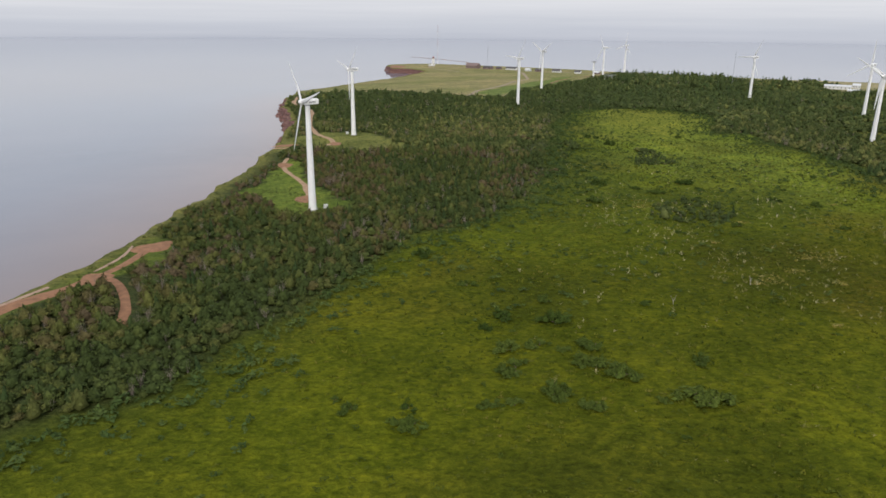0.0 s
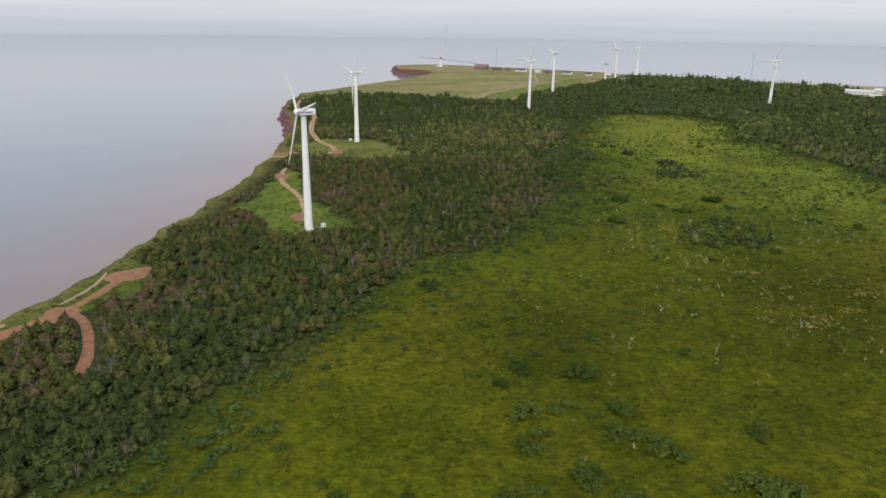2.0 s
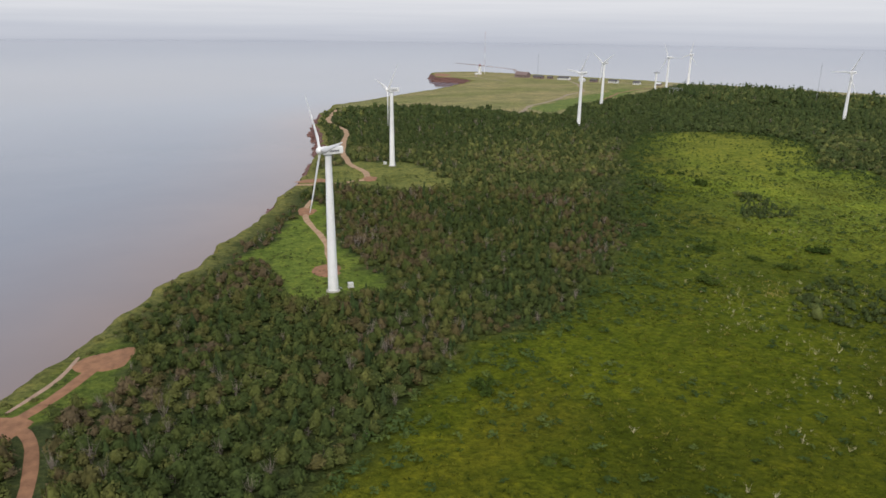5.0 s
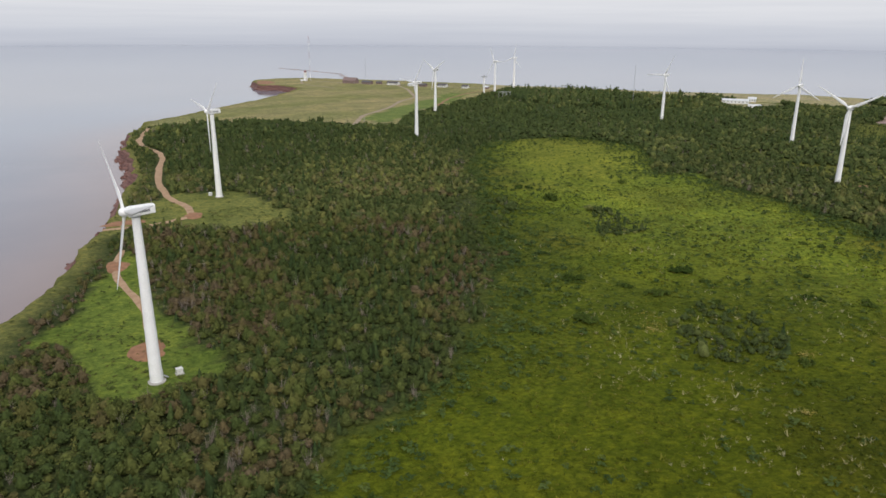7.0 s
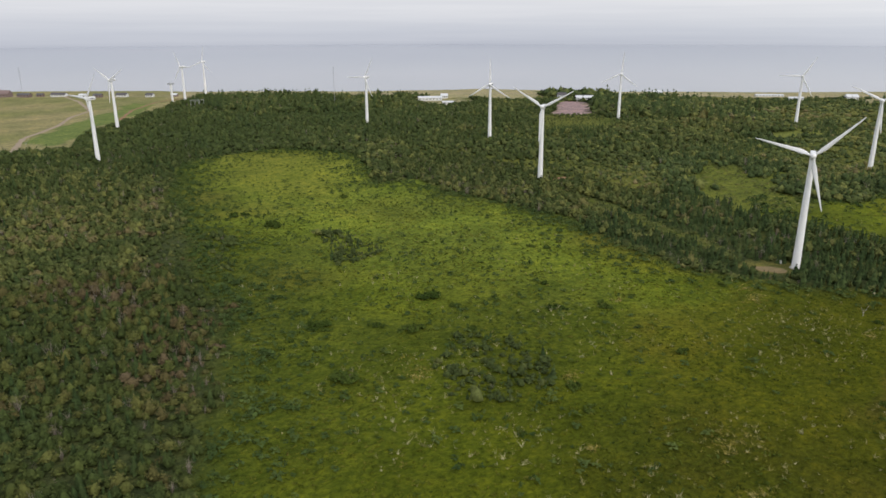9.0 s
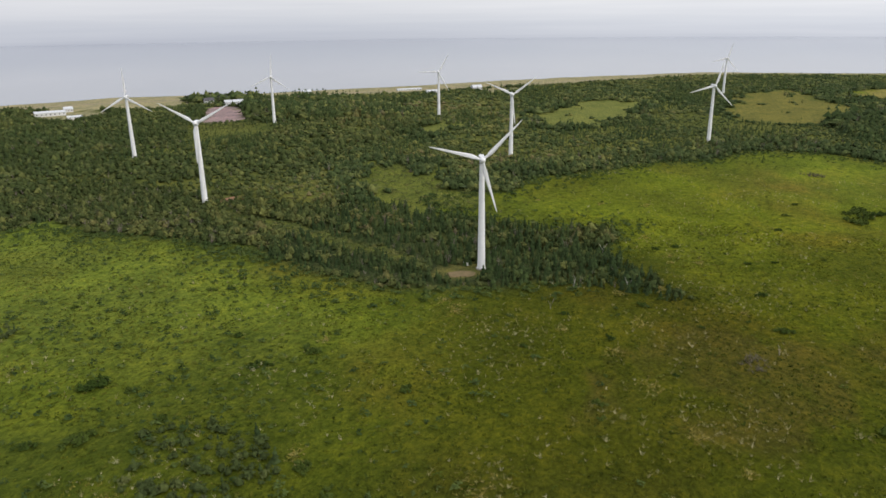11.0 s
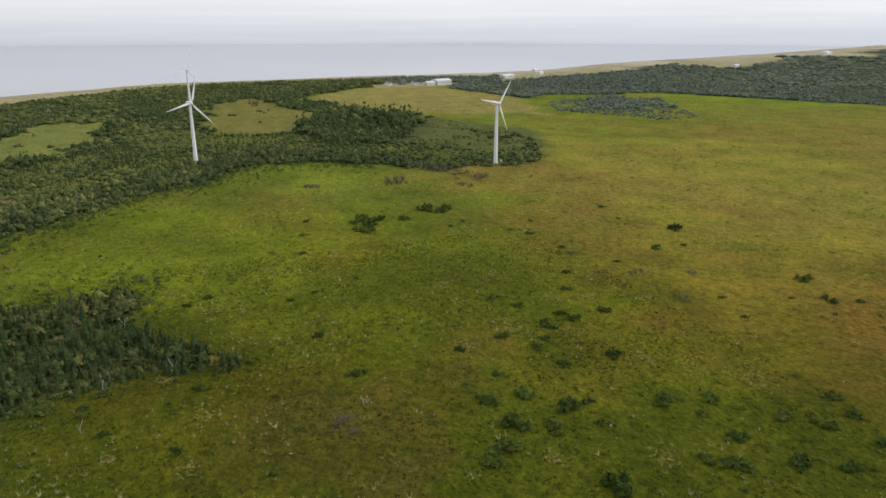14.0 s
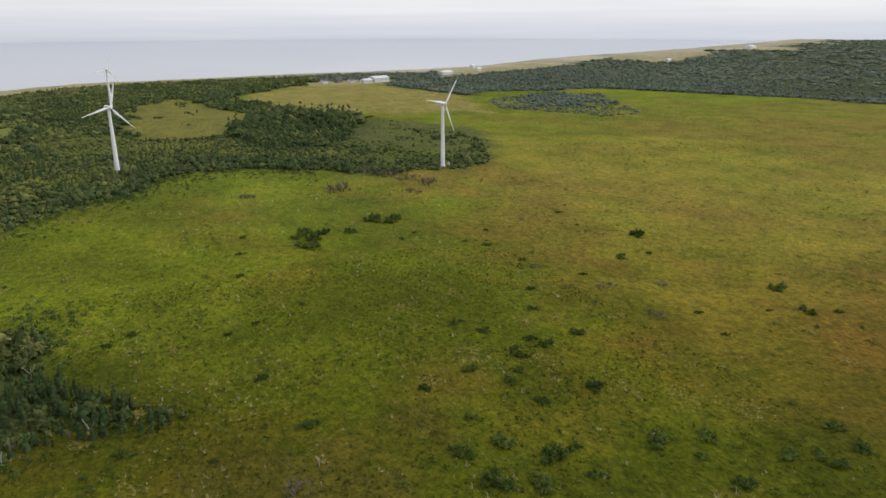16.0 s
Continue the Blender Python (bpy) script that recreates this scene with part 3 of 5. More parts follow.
    pasture = np.array([0.300, 0.255, 0.140]) * streak + np.array([0.195, 0.200, 0.085]) * (1 - streak)
    c = np.where(nf[:, None], pasture, c)
    c = np.where((nf & (x > 430 + (field(x, y, 80, 36) - 0.5) * 120))[:, None], np.array([0.320, 0.285, 0.170]), c)
    lawn = soft_in(x, y, [(150, 860), (215, 960), (270, 1030), (350, 1150), (330, 1200), (250, 1080), (190, 1000), (140, 900)], 8) & nf
    c = np.where(lawn[:, None], np.array([0.150, 0.190, 0.062]), c)
    for key, poly in OPENINGS.items():
        tone = {"tower_clearing": (0.130, 0.172, 0.036), "shore_clearing": (0.100, 0.130, 0.030), "bloom_field": (0.35, 0.25, 0.265), "second_clearing": (0.165, 0.175, 0.055), "glade": (0.165, 0.155, 0.042), "alder_meadow": (0.165, 0.180, 0.050), "alder_gap": (0.155, 0.172, 0.045), "service_strip": (0.135, 0.155, 0.035), "pad": (0.130, 0.125, 0.040), "scrub_gap": (0.125, 0.145, 0.030)}.get(key, (0.30, 0.27, 0.16))
        c = np.where(soft_in(x, y, poly, 9 if key == "second_clearing" else 3.5 if "clearing" in key or key in ("bloom_field", "service_strip", "pad") else 25)[:, None], np.array(tone), c)
    c = np.where(soft_in(x, y, SCRUB_OPEN, 14)[:, None], np.array([0.100, 0.112, 0.036]), c)
    murk = blurred(x, y, DARK_SCRUB, 22, 16)[:, None]
    c = c * (1 - murk) + np.array([0.066, 0.076, 0.036]) * murk
    yellow = soft_in(x, y, [(1195, 10), (1360, -120), (1365, -262), (1085, -312), (897, -255), (940, -130), (1022, -50)], 12)
    c = np.where(yellow[:, None], np.array([0.235, 0.205, 0.065]), c)
    dune = shore_fields(x, y)
    c = np.where(dune[:, None], np.array([0.36, 0.32, 0.24]) * (0.75 + 0.5 * field(x, y, 120, 42)[:, None]), c)
    return c


def build_sea():
    cx, cy, far = 50.0, 120.0, 4790.0
    rad = np.r_[0, np.geomspace(60, far, 60)]
    n = 160
    ang = np.linspace(0, 2 * np.pi, n, endpoint=False)
    X, Y = cx + np.outer(rad, np.cos(ang)), cy + np.outer(rad, np.sin(ang))
    co = np.stack([X, Y, np.full(X.shape, SEA_LEVEL)], -1).reshape(-1, 3)
    idx = np.arange(len(rad) * n).reshape(len(rad), n)
    nxt = np.roll(idx, -1, 1)
    faces = np.stack([idx[1:-1], idx[2:], nxt[2:], nxt[1:-1]], -1).reshape(-1, 4)
    # drop the centre, which lies under the land
    ob = quick_mesh("water", co, faces, SEA, None)
    off = west(co[:, 1]) - co[:, 0]
    silt = np.clip(1 - off / 130, 0, 1) ** 1.5 * (co[:, 1] < 1200) * (off > -400)
    a = ob.data.attributes.new("silt", "FLOAT", "POINT")
    a.data.foreach_set("value", silt.astype(np.float32))
    return tagged(ob, "calm grey sea, tinged red with silt along the shore", "sea", kind="structure")


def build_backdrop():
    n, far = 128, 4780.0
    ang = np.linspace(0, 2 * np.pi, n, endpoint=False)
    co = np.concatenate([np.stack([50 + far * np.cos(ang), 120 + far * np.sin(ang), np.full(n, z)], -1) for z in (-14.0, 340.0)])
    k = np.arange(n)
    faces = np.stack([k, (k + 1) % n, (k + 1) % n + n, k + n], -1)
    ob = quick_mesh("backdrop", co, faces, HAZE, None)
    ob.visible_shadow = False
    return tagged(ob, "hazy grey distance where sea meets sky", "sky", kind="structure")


def build_path(name, line, wide, material, label):
    """A worn track lying on the ground, with ragged sides."""
    pts = []
    for (x0, y0), (x1, y1) in zip(line, line[1:]):
        n = max(2, int(math.hypot(x1 - x0, y1 - y0) / 3))
        pts += [(x0 + (x1 - x0) * k / n, y0 + (y1 - y0) * k / n) for k in range(n)]
    p = np.array(pts + [line[-1]], float)
    for _ in range(3):
        p[1:-1] = (p[:-2] + 2 * p[1:-1] + p[2:]) / 4
    d = np.gradient(p, axis=0)
    side = np.stack([-d[:, 1], d[:, 0]], -1) / np.hypot(*d.T)[:, None]
    ws = wide / 2 * (0.5 + 1.0 * rng.random((len(p), 2)))
    for _ in range(2):
        ws[1:-1] = (ws[:-2] + ws[1:-1] + ws[2:]) / 3
    co = []
    for q, s, (a, b) in zip(p, side, ws):
        for k in (-a, -a * 0.45, b * 0.45, b):
            at = q + s * k
            co.append((*at, 0.0))
    co = np.array(co)
    co[:, 2] = height(co[:, 0], co[:, 1]) + np.tile([0.0, 0.22, 0.22, 0.0], len(p))
    idx = np.arange(len(co)).reshape(-1, 4)
    faces = np.concatenate([np.stack([idx[:-1, k], idx[:-1, k + 1], idx[1:, k + 1], idx[1:, k]], -1) for k in range(3)])
    return tagged(quick_mesh(name, co, faces, material, None), label, "path", kind="structure")


def patch(name, x, y, rx, ry, turn, material, label):
    """A bare patch with an uneven rim."""
    n = 26
    a = np.linspace(0, 2 * np.pi, n, endpoint=False)
    r = 0.62 + 0.7 * field(np.cos(a) * 3, np.sin(a) * 3 + x, 3.0, 13)
    rows = []
    for k, lift in ((1.0, -0.05), (0.8, 0.22), (0.35, 0.25)):
        px, py = np.cos(a) * rx * r * k, np.sin(a) * ry * r * k
        c, s = math.cos(radians(turn)), math.sin(radians(turn))
        X, Y = x + c * px - s * py, y + s * px + c * py
        rows.append(np.stack([X, Y, height(X, Y) + lift], -1))
    co = np.concatenate(rows + [[(x, y, float(height(np.array([x]), np.array([y]))[0]) + 0.25)]])
    k = np.arange(n)
    quads = [np.stack([k + o, (k + 1) % n + o, (k + 1) % n + n + o, k + n + o], -1) for o in (0, n)]
    tri = np.stack([k + 2 * n, (k + 1) % n + 2 * n, np.full(n, 3 * n), np.full(n, 3 * n)], -1)
    me = bpy.data.meshes.new(name)
    me.from_pydata([tuple(v) for v in co], [], [tuple(q) for q in np.concatenate(quads)] + [tuple(t[:3]) for t in tri])
    me.materials.append(material)
    return tagged(new(name, me), label, "bare ground", kind="structure")


build_land()
build_sea()
build_backdrop()
for key, (line, wide) in PATHS.items():
    pale = key in ("cape_road", "field_road", "headland_track")
    build_path(key, line, wide, SAND_PALE if pale else TAN if key in ("bluff_track", "tower_track") else DIRT, "pale gravel road across the fields" if pale else "worn red dirt track through the grass")
build_path("cliff_rim", [(-122, 207), (-117, 217), (-113, 224)], 2.0, PALE_RIM, "pale bare sandstone along the cliff's rim")
build_path("rim_path", [(-103.5, 238), (-101, 247), (-98.5, 256), (-99.5, 268)], 1.4, PALE_RIM, "narrow pale sandy path along the cliff's edge")
patch("bare_patch", -91, 265, 6, 9, -20, DIRT, "bare red dirt at the cliff's edge")
patch("bare_patch", -100, 231, 4.5, 7, 25, DIRT, "bare red dirt where the tracks meet")
patch("bare_patch", -37, 341, 5.5, 7, 0, DIRT, "red dirt pad round the tower's foot")
patch("bare_patch", -30, 510, 4.5, 7, 0, DIRT, "red dirt turning place beside the clearing")
patch("bare_patch", -64, 504, 11, 5, 20, DIRT, "red dirt slope above the shore")
patch("bare_patch", 300, 287, 3.8, 6.5, 20, OCHRE, "pale brown dirt pad among spruces")
patch("bare_patch", 382, 470, 5, 9, 60, DIRT, "red dirt patch among the trees")
patch("bare_patch", -58, 432, 5, 8, 0, DIRT, "red dirt bend of the track")
patch("bare_patch", 62, 1480, 16, 40, 0, DIRT, "bare red rock and dirt of the headland")


# ---- wind turbines ----
def blade_mesh():
    """An aerofoil blade along +z, its chord along x."""
    bm = bmesh.new()
    stations = [(0.9, 0.95, 0.95, 0), (1.6, 0.95, 0.9, 2), (3.0, 1.45, 0.62, 14), (4.8, 2.05, 0.42, 12), (8.0, 1.75, 0.30, 8), (13.0, 1.25, 0.19, 4), (18.0, 0.85, 0.12, 1.5), (22.0, 0.5, 0.07, 0), (23.3, 0.24, 0.04, 0), (23.6, 0.06, 0.02, 0)]
    shape = [(-0.30, 0.0), (-0.2, 0.42), (0.05, 0.5), (0.4, 0.26), (0.70, 0.0), (0.4, -0.16), (0.05, -0.4), (-0.2, -0.38)]
    loops = []
    for z, chord, thick, twist in stations:
        c, s = math.cos(radians(twist)), math.sin(radians(twist))
        ring = []
        for px, py in shape:
            if z < 2:
                a = math.atan2(py, px - 0.05)
                px, py = 0.5 * math.cos(a), 0.5 * math.sin(a)
            x, y = px * chord, py * thick
            ring.append(bm.verts.new((c * x - s * y, s * x + c * y - 0.0012 * z * z, z)))
        loops.append(ring)
    for a, b in zip(loops, loops[1:]):
        for k in range(8):
            bm.faces.new((a[k], a[(k + 1) % 8], b[(k + 1) % 8], b[k]))
    bm.faces.new(loops[0][::-1]), bm.faces.new(loops[-1])
    me = bpy.data.meshes.new("blade")
    bm.to_mesh(me)
    bm.free()
    me.polygons.foreach_set("use_smooth", [True] * len(me.polygons))
    me.materials.append(BLADE)
    return me


BLADE_MESH = blade_mesh()


def wind_turbine(x, y, phase, face, ground):
    t = thing("wind_turbine", x, y, ground, face, "white three-bladed wind turbine on a tapered steel tower", "wind turbine", "wind farm turbines")
    part("foundation", rings([(2.45, -0.6), (2.45, 0.25), (2.3, 0.42), (1.8, 0.42)], 24), CONCRETE, t, "round concrete footing")
    tower = part("tower", rings([(1.78, 0.4), (1.06, 48.4)], 36, cap=False), PAINT, t, smooth=True)
    for z in (0.42, 16.4, 32.4):
        r = 1.78 - 0.72 * (z - 0.4) / 48
        part("flange", rings([(r - 0.05, z), (r + 0.045, z + 0.02), (r + 0.045, z + 0.16), (r - 0.05, z + 0.18)], 28), PAINT, tower)
    bm = box(0.9, 0.12, 2.1, (0, 0, 0.0), 0.03)
    bmesh.ops.transform(bm, matrix=pose(0, 0, 0, 0, 0, 90) , verts=bm.verts)
    door = part("door", bm, CABINET, tower, "grey steel service door")
    door.location = (-1.76, 0, 1.3)
    bm = bmesh.new()
    for k in range(5):
        box(1.1, 0.3, 0.06, (0, -0.3 * k, 0.95 - 0.22 * k), 0, bm)
    for s in (-0.55, 0.55):
        beam(bm, (s, 0.1, 1.0), (s, -1.3, 0.0), 0.04)
    steps = part("steps", bm, STEEL, t, "small steel steps up to the door")
    steps.matrix_basis = pose(-1.95, 0, 0.35, 0, 0, -90)
    # nacelle: x points where the rotor faces
    bm = box(7.0, 2.5, 2.75, (-1.55, 0, 48.5), 0.42)
    for v in bm.verts:
        if v.co.x < -3.5:
            v.co.z = 49.9 + (v.co.z - 49.9) * 0.88 + 0.12
            v.co.y *= 0.86
        elif v.co.x > 1.0:
            v.co.y *= 0.9
    nacelle = part("nacelle", bm, PAINT, t)
    for s in (-1, 1):
        for k in range(6):
            bar = part("logo_bar", box(0.42, 0.03, 0.62 if k % 2 else 0.5, (-0.4 - 0.56 * k, s * 1.262, 49.55)), GREY_BAND, nacelle, "dark lettering bar")
        part("side_stripe", box(1.2, 0.03, 0.22, (1.0, s * 1.20, 49.7), 0), GREY_BAND, nacelle, "dark grey stripe")
    bm = rings([(0.05, 0), (0.05, 1.6)], 6, at=(-4.3, 0.4))
    bmesh.ops.translate(bm, vec=(0, 0, 51.1), verts=bm.verts)
    part("wind_vane", bm, STEEL, nacelle, "thin weather mast")
    part("yaw_ring", rings([(1.1, 48.2), (1.22, 48.25), (1.22, 48.55), (1.0, 48.6)], 24), STEEL, t)
    hub = part("hub", rings([(0.95, 0.0), (1.2, 0.15), (1.25, 1.2), (1.0, 1.75), (0.55, 2.1), (0.08, 2.22)], 20), PAINT, t, smooth=True)
    hub.matrix_basis = Matrix.Translation((1.95, 0, 49.95)) @ pose(0, 0, 0, 0, 85, 0)
    for k in range(3):
        b = new("blade", BLADE_MESH)
        b.parent = t
        # seen from the front, turned clockwise from the top
        b.matrix_basis = Matrix.Translation((2.75, 0, 50.02)) @ pose(0, 0, 0, 0, -5, 0) @ pose(0, 0, 0, -phase - 120 * k, 0, 0) @ pose(0, 0, 0, 0, 0, 82)
    return t


def ground_at(x, y):
    return float(height(np.array([x], float), np.array([y], float))[0])


for x, y, phase, face in TURBINES:
    wind_turbine(x, y, phase, face, ground_at(x, y))


def transformer_box(x, y, turn):
    t = thing("transformer_cabinet", x, y, ground_at(x, y), turn, "pale steel transformer cabinet on a concrete pad", "transformer", "transformer cabinets")
    t.scale = (0.8, 0.8, 0.8)
    part("pad", box(2.9, 2.5, 0.5, (0, 0, -0.25), 0.04), CONCRETE, t)
    body = part("body", box(2.2, 1.8, 1.9, (0, 0, 0.25), 0.05), CABINET, t)
    part("lid", box(2.4, 2.0, 0.14, (0, 0, 2.15), 0.05), CABINET, t)
    for s in (-0.54, 0.54):
        d = part("door", box(1.0, 0.06, 1.6, (s, -0.92, 0.38), 0.02), CABINET, body)
        part("handle", box(0.05, 0.05, 0.3, (s * 0.25, -0.97, 1.1), 0.01), GREY_BAND, d)
    for k in range(5):
        part("cooling_fin", box(0.05, 0.3, 1.3, (-0.8 + 0.4 * k, 1.02, 0.5)), STEEL, body)


for x, y, turn in ((-27.5, 322.5, 20), (-21.5, 556.5, -30), (312.5, 288.0, 60), (611.5, -52.0, 10), (361.0, 481.5, 40)):
    transformer_box(x, y, turn)


# ---- vegetation ----
def ico(seed):
    bm = bmesh.new()
    bmesh.ops.create_icosphere(bm, subdivisions=1, radius=1.0)
    v = np.array([p.co[:] for p in bm.verts])
    f = np.array([[p.index for p in q.verts] for q in bm.faces])
    bm.free()
    r = np.random.default_rng(seed)
    return v * (0.72 + 0.5 * r.random((len(v), 1))), f


def leaves(centres, normals, size, r):
    """One bent leaf spray at each place, lying roughly on the crown."""
    n = len(centres)
    u = np.cross(normals, r.normal(size=(n, 3)))
    u /= np.linalg.norm(u, axis=1)[:, None] + 1e-9
    w = np.cross(normals, u) + normals * r.normal(0, 0.6, (n, 1))
    s = size * (0.6 + 0.8 * r.random((n, 1)))
    v = np.stack([centres - u * s * 0.5, centres + u * s * 0.5, centres + w * s * 0.9 + normals * s * 0.35], 1)
    return v.reshape(-1, 3), np.arange(3 * n).reshape(n, 3)


def join(pieces):
    vs, fs, o = [], [], 0
    for v, f in pieces:
        vs.append(v), fs.append(f + o)
        o += len(v)
    return np.concatenate(vs), np.concatenate(fs)


def shrub_template(seed, lobes, sprays, size=0.2, core=0.8):
    """A leafy crown about 1 high and 1 wide: lobes of foliage set thick with leaf sprays."""
    r = np.random.default_rng(seed)
    out, cs = [], []
    for k in range(max(1, lobes)):
        a, d = r.random() * 6.28, (0.0 if k == 0 else 0.18 + 0.16 * r.random())
        big = 0.40 if k == 0 else 0.20 + 0.12 * r.random()
        c = np.array([math.cos(a) * d, math.sin(a) * d, (0.44 if k == 0 else 0.30 + 0.4 * r.random())])
        s = np.array([big, big, big * (1.15 + 0.3 * r.random())])
        cs.append((c, s))
        if lobes:
            v, f = ico(seed * 31 + k)
            v = v * np.where(v[:, 2:] > 0, [[0.85, 0.85, 1.1]], [[1.0, 1.0, 1.0]])
            out.append((v * s * core + c, f))
    nm = r.normal(size=(sprays, 3))
    nm[:, 2] = np.abs(nm[:, 2]) * 0.9 - 0.1
    nm /= np.linalg.norm(nm, axis=1)[:, None]
    pick = r.integers(0, len(cs), sprays)
    at = np.array([cs[p][0] for p in pick]) + nm * np.array([cs[p][1] for p in pick]) * (0.72 + 0.34 * r.random((sprays, 1)))
    nm[:, 2] += 0.5
    out.append(leaves(at, nm / np.linalg.norm(nm, axis=1)[:, None], size, r))
    v, f = join(out)
    # some crowns round, some drawn up to a point
    point, rise = (0.05, 0.3, 0.6)[seed % 3], (0.88, 1.0, 1.25)[seed % 3]
    v[:, :2] *= (1 - point * np.clip((v[:, 2:] - 0.3) / 0.7, 0, 1))
    v[:, 2] *= rise
    return v, f


def clump_template(seed, stems, sprays, size):
    """A spreading bush of several uneven tufts, some high, some low, with gaps between."""
    r = np.random.default_rng(seed)
    out, k = [], 0
    while k < stems:
        a, d = r.random() * 6.28, 0.46 * math.sqrt(r.random())
        wide, tall = 0.22 + 0.2 * r.random(), (0.45 + 0.55 * r.random()) * (1.1 - 0.8 * d)
        v, f = shrub_template(seed * 17 + k, 1, sprays // stems, size / wide, 0.7)
        out.append((v * [wide, wide, tall] + [math.cos(a) * d, math.sin(a) * d * 0.7, 0], f))
        k += 1
    return join(out)


def spruce_template(seed, tiers, points):
    """Drooping tiers of ragged boughs round a spire."""
    r = np.random.default_rng(seed)
    out = []
    for k in range(tiers):
        z = 0.06 + 0.78 * k / max(1, tiers - 1)
        rad = 0.27 * (1 - z) ** 0.85 + 0.02
        a = np.linspace(0, 2 * np.pi, points, endpoint=False) + r.random() * 6
        rr = rad * np.where(np.arange(points) % 2, 0.55, 1.0) * (0.75 + 0.5 * r.random(points))
        rim = np.stack([np.cos(a) * rr, np.sin(a) * rr, z - 0.03 * r.random(points)], -1)
        top = np.array([[0, 0, min(1.0, z + 0.36 * (1 - z) + 0.10)]])
        kk = np.arange(points)
        out.append((np.concatenate([rim, top]), np.stack([kk, (kk + 1) % points, np.full(points, points)], -1)))
    return join(out)


def dead_template(seed, twigs, thick=0.022):
    """Bare, upswept grey branches."""
    r = np.random.default_rng(seed)
    vs, fs = [], []
    for k in range(twigs):
        a, lean, h = r.random() * 6.28, r.random() * 0.75, 0.35 + 0.65 * r.random()
        b = np.array([math.cos(a), math.sin(a), 0]) * 0.12 * r.random() + [0, 0, 0.25 * r.random()]
        tip = b + np.array([math.cos(a) * lean * h, math.sin(a) * lean * h, h])
        s = np.array([-math.sin(a), math.cos(a), 0]) * thick
        m = (b + tip) / 2 + r.normal(0, 0.03, 3)
        o = len(vs)
        vs += [b - s, b + s, tip, m, m + r.normal(0, 0.16, 3) + [0, 0, 0.12], m + s * 1.4]
        fs += [(o, o + 1, o + 2), (o + 3, o + 5, o + 4)]
    return np.array(vs), np.array(fs)


def brush_template(seed, tufts, twigs):
    """A low mound of bare, tangled twigs."""
    r = np.random.default_rng(seed)
    out = []
    for k in range(tufts):
        a, d = r.random() * 6.28, 0.48 * math.sqrt(r.random())
        v, f = dead_template(seed * 13 + k, twigs, 0.020)
        wide, tall = 0.16 + 0.16 * r.random(), (0.55 + 0.5 * r.random()) * (1.1 - 1.1 * d)
        out.append((v * [wide, wide, tall] + [math.cos(a) * d, math.sin(a) * d * 0.75, 0], f))
    return join(out)


def plant(name, xs, ys, wide, tall, tint, templates, material, label, category, sink=0.15):
    """All plants of one kind as one mesh."""
    n = len(xs)
    which, spin = rng.integers(0, len(templates), n), rng.random(n) * 6.283
    zs = height(xs, ys) - sink
    cos, tris, tints, o = [], [], [], 0
    for k, (v, f) in enumerate(templates):
        pick = np.nonzero(which == k)[0]
        if not len(pick):
            continue
        c, s = np.cos(spin[pick])[:, None], np.sin(spin[pick])[:, None]
        w, t = wide[pick][:, None], tall[pick][:, None]
        lean = rng.normal(0, 0.06, (len(pick), 2))
        x = (v[:, 0] * c - v[:, 1] * s) * w + lean[:, :1] * v[:, 2] * t + xs[pick][:, None]
        y = (v[:, 0] * s + v[:, 1] * c) * w + lean[:, 1:] * v[:, 2] * t + ys[pick][:, None]
        z = v[:, 2] * t + zs[pick][:, None]
        cos.append(np.stack([x, y, z], -1).reshape(-1, 3))
        tris.append((f[None] + (np.arange(len(pick)) * len(v))[:, None, None] + o).reshape(-1, 3))
        tints.append(np.repeat(tint[pick], len(v)))
        o += len(pick) * len(v)
    ob = quick_mesh(name, np.concatenate(cos), np.concatenate(tris), material, np.concatenate(tints))
    return tagged(ob, label, category, kind="stuff")


def scatter(x0, x1, y0, y1, gap):
    gx, gy = np.meshgrid(np.arange(x0, x1, gap), np.arange(y0, y1, gap))
    x, y = gx.ravel() + (rng.random(gx.size) - 0.5) * gap * 0.95, gy.ravel() + (rng.random(gx.size) - 0.5) * gap * 0.95
    keep = (x > west(y) + 3) & (x < east(y) - 20)
    return x[keep], y[keep]


def wooded(x, y):
    """Where trees stand close."""
    ok = ~soft_in(x, y, BOG, 6) & ~inside(x, y, NORTH_FIELD)
    for key, poly in OPENINGS.items():
        ok &= ~(soft_in(x, y, poly, 12 if key == "glade" else 25 if key in ("alder_meadow", "alder_gap", "scrub_gap") else 9 if key == "second_clearing" else 3.5) & ((field(x, y, 18, 27) > 0.12) | (key not in ("glade", "alder_meadow", "alder_gap", "scrub_gap"))))
    ok &= ~shore_fields(x, y)
    ok |= inside(x, y, TONGUE) | inside(x, y, GROVE) | soft_in(x, y, COPSE, 4)
    ok &= ~(soft_in(x, y, SCRUB_OPEN, 12) & (field(x, y, 16, 14) < 0.47))
    ok |= soft_in(x, y, DARK_SCRUB, 16) & (field(x, y, 20, 43) > 0.3)
    for poly in CLUMPS:
        ok |= soft_in(x, y, poly, 5) & (field(x, y, 9, 15) > 0.25)
    for line, wide in PATHS.values():
        ok &= near_line(x, y, line) > wide / 2 + 2.2
    for tx, ty, *_ in TURBINES:
        ok &= np.hypot(x - tx, y - ty) > 4.5
    ok &= x > west(y) + np.where((y > 325) & (y < 480), 11 + 8 * (field(x, y, 15, 47) - 0.5), 4)
    ok &= np.hypot(x - 301, y - 287) > 11
    ok &= np.hypot(x - 382, y - 470) > 6
    ok &= np.hypot(x - 373, y - 1077) > 16
    return ok


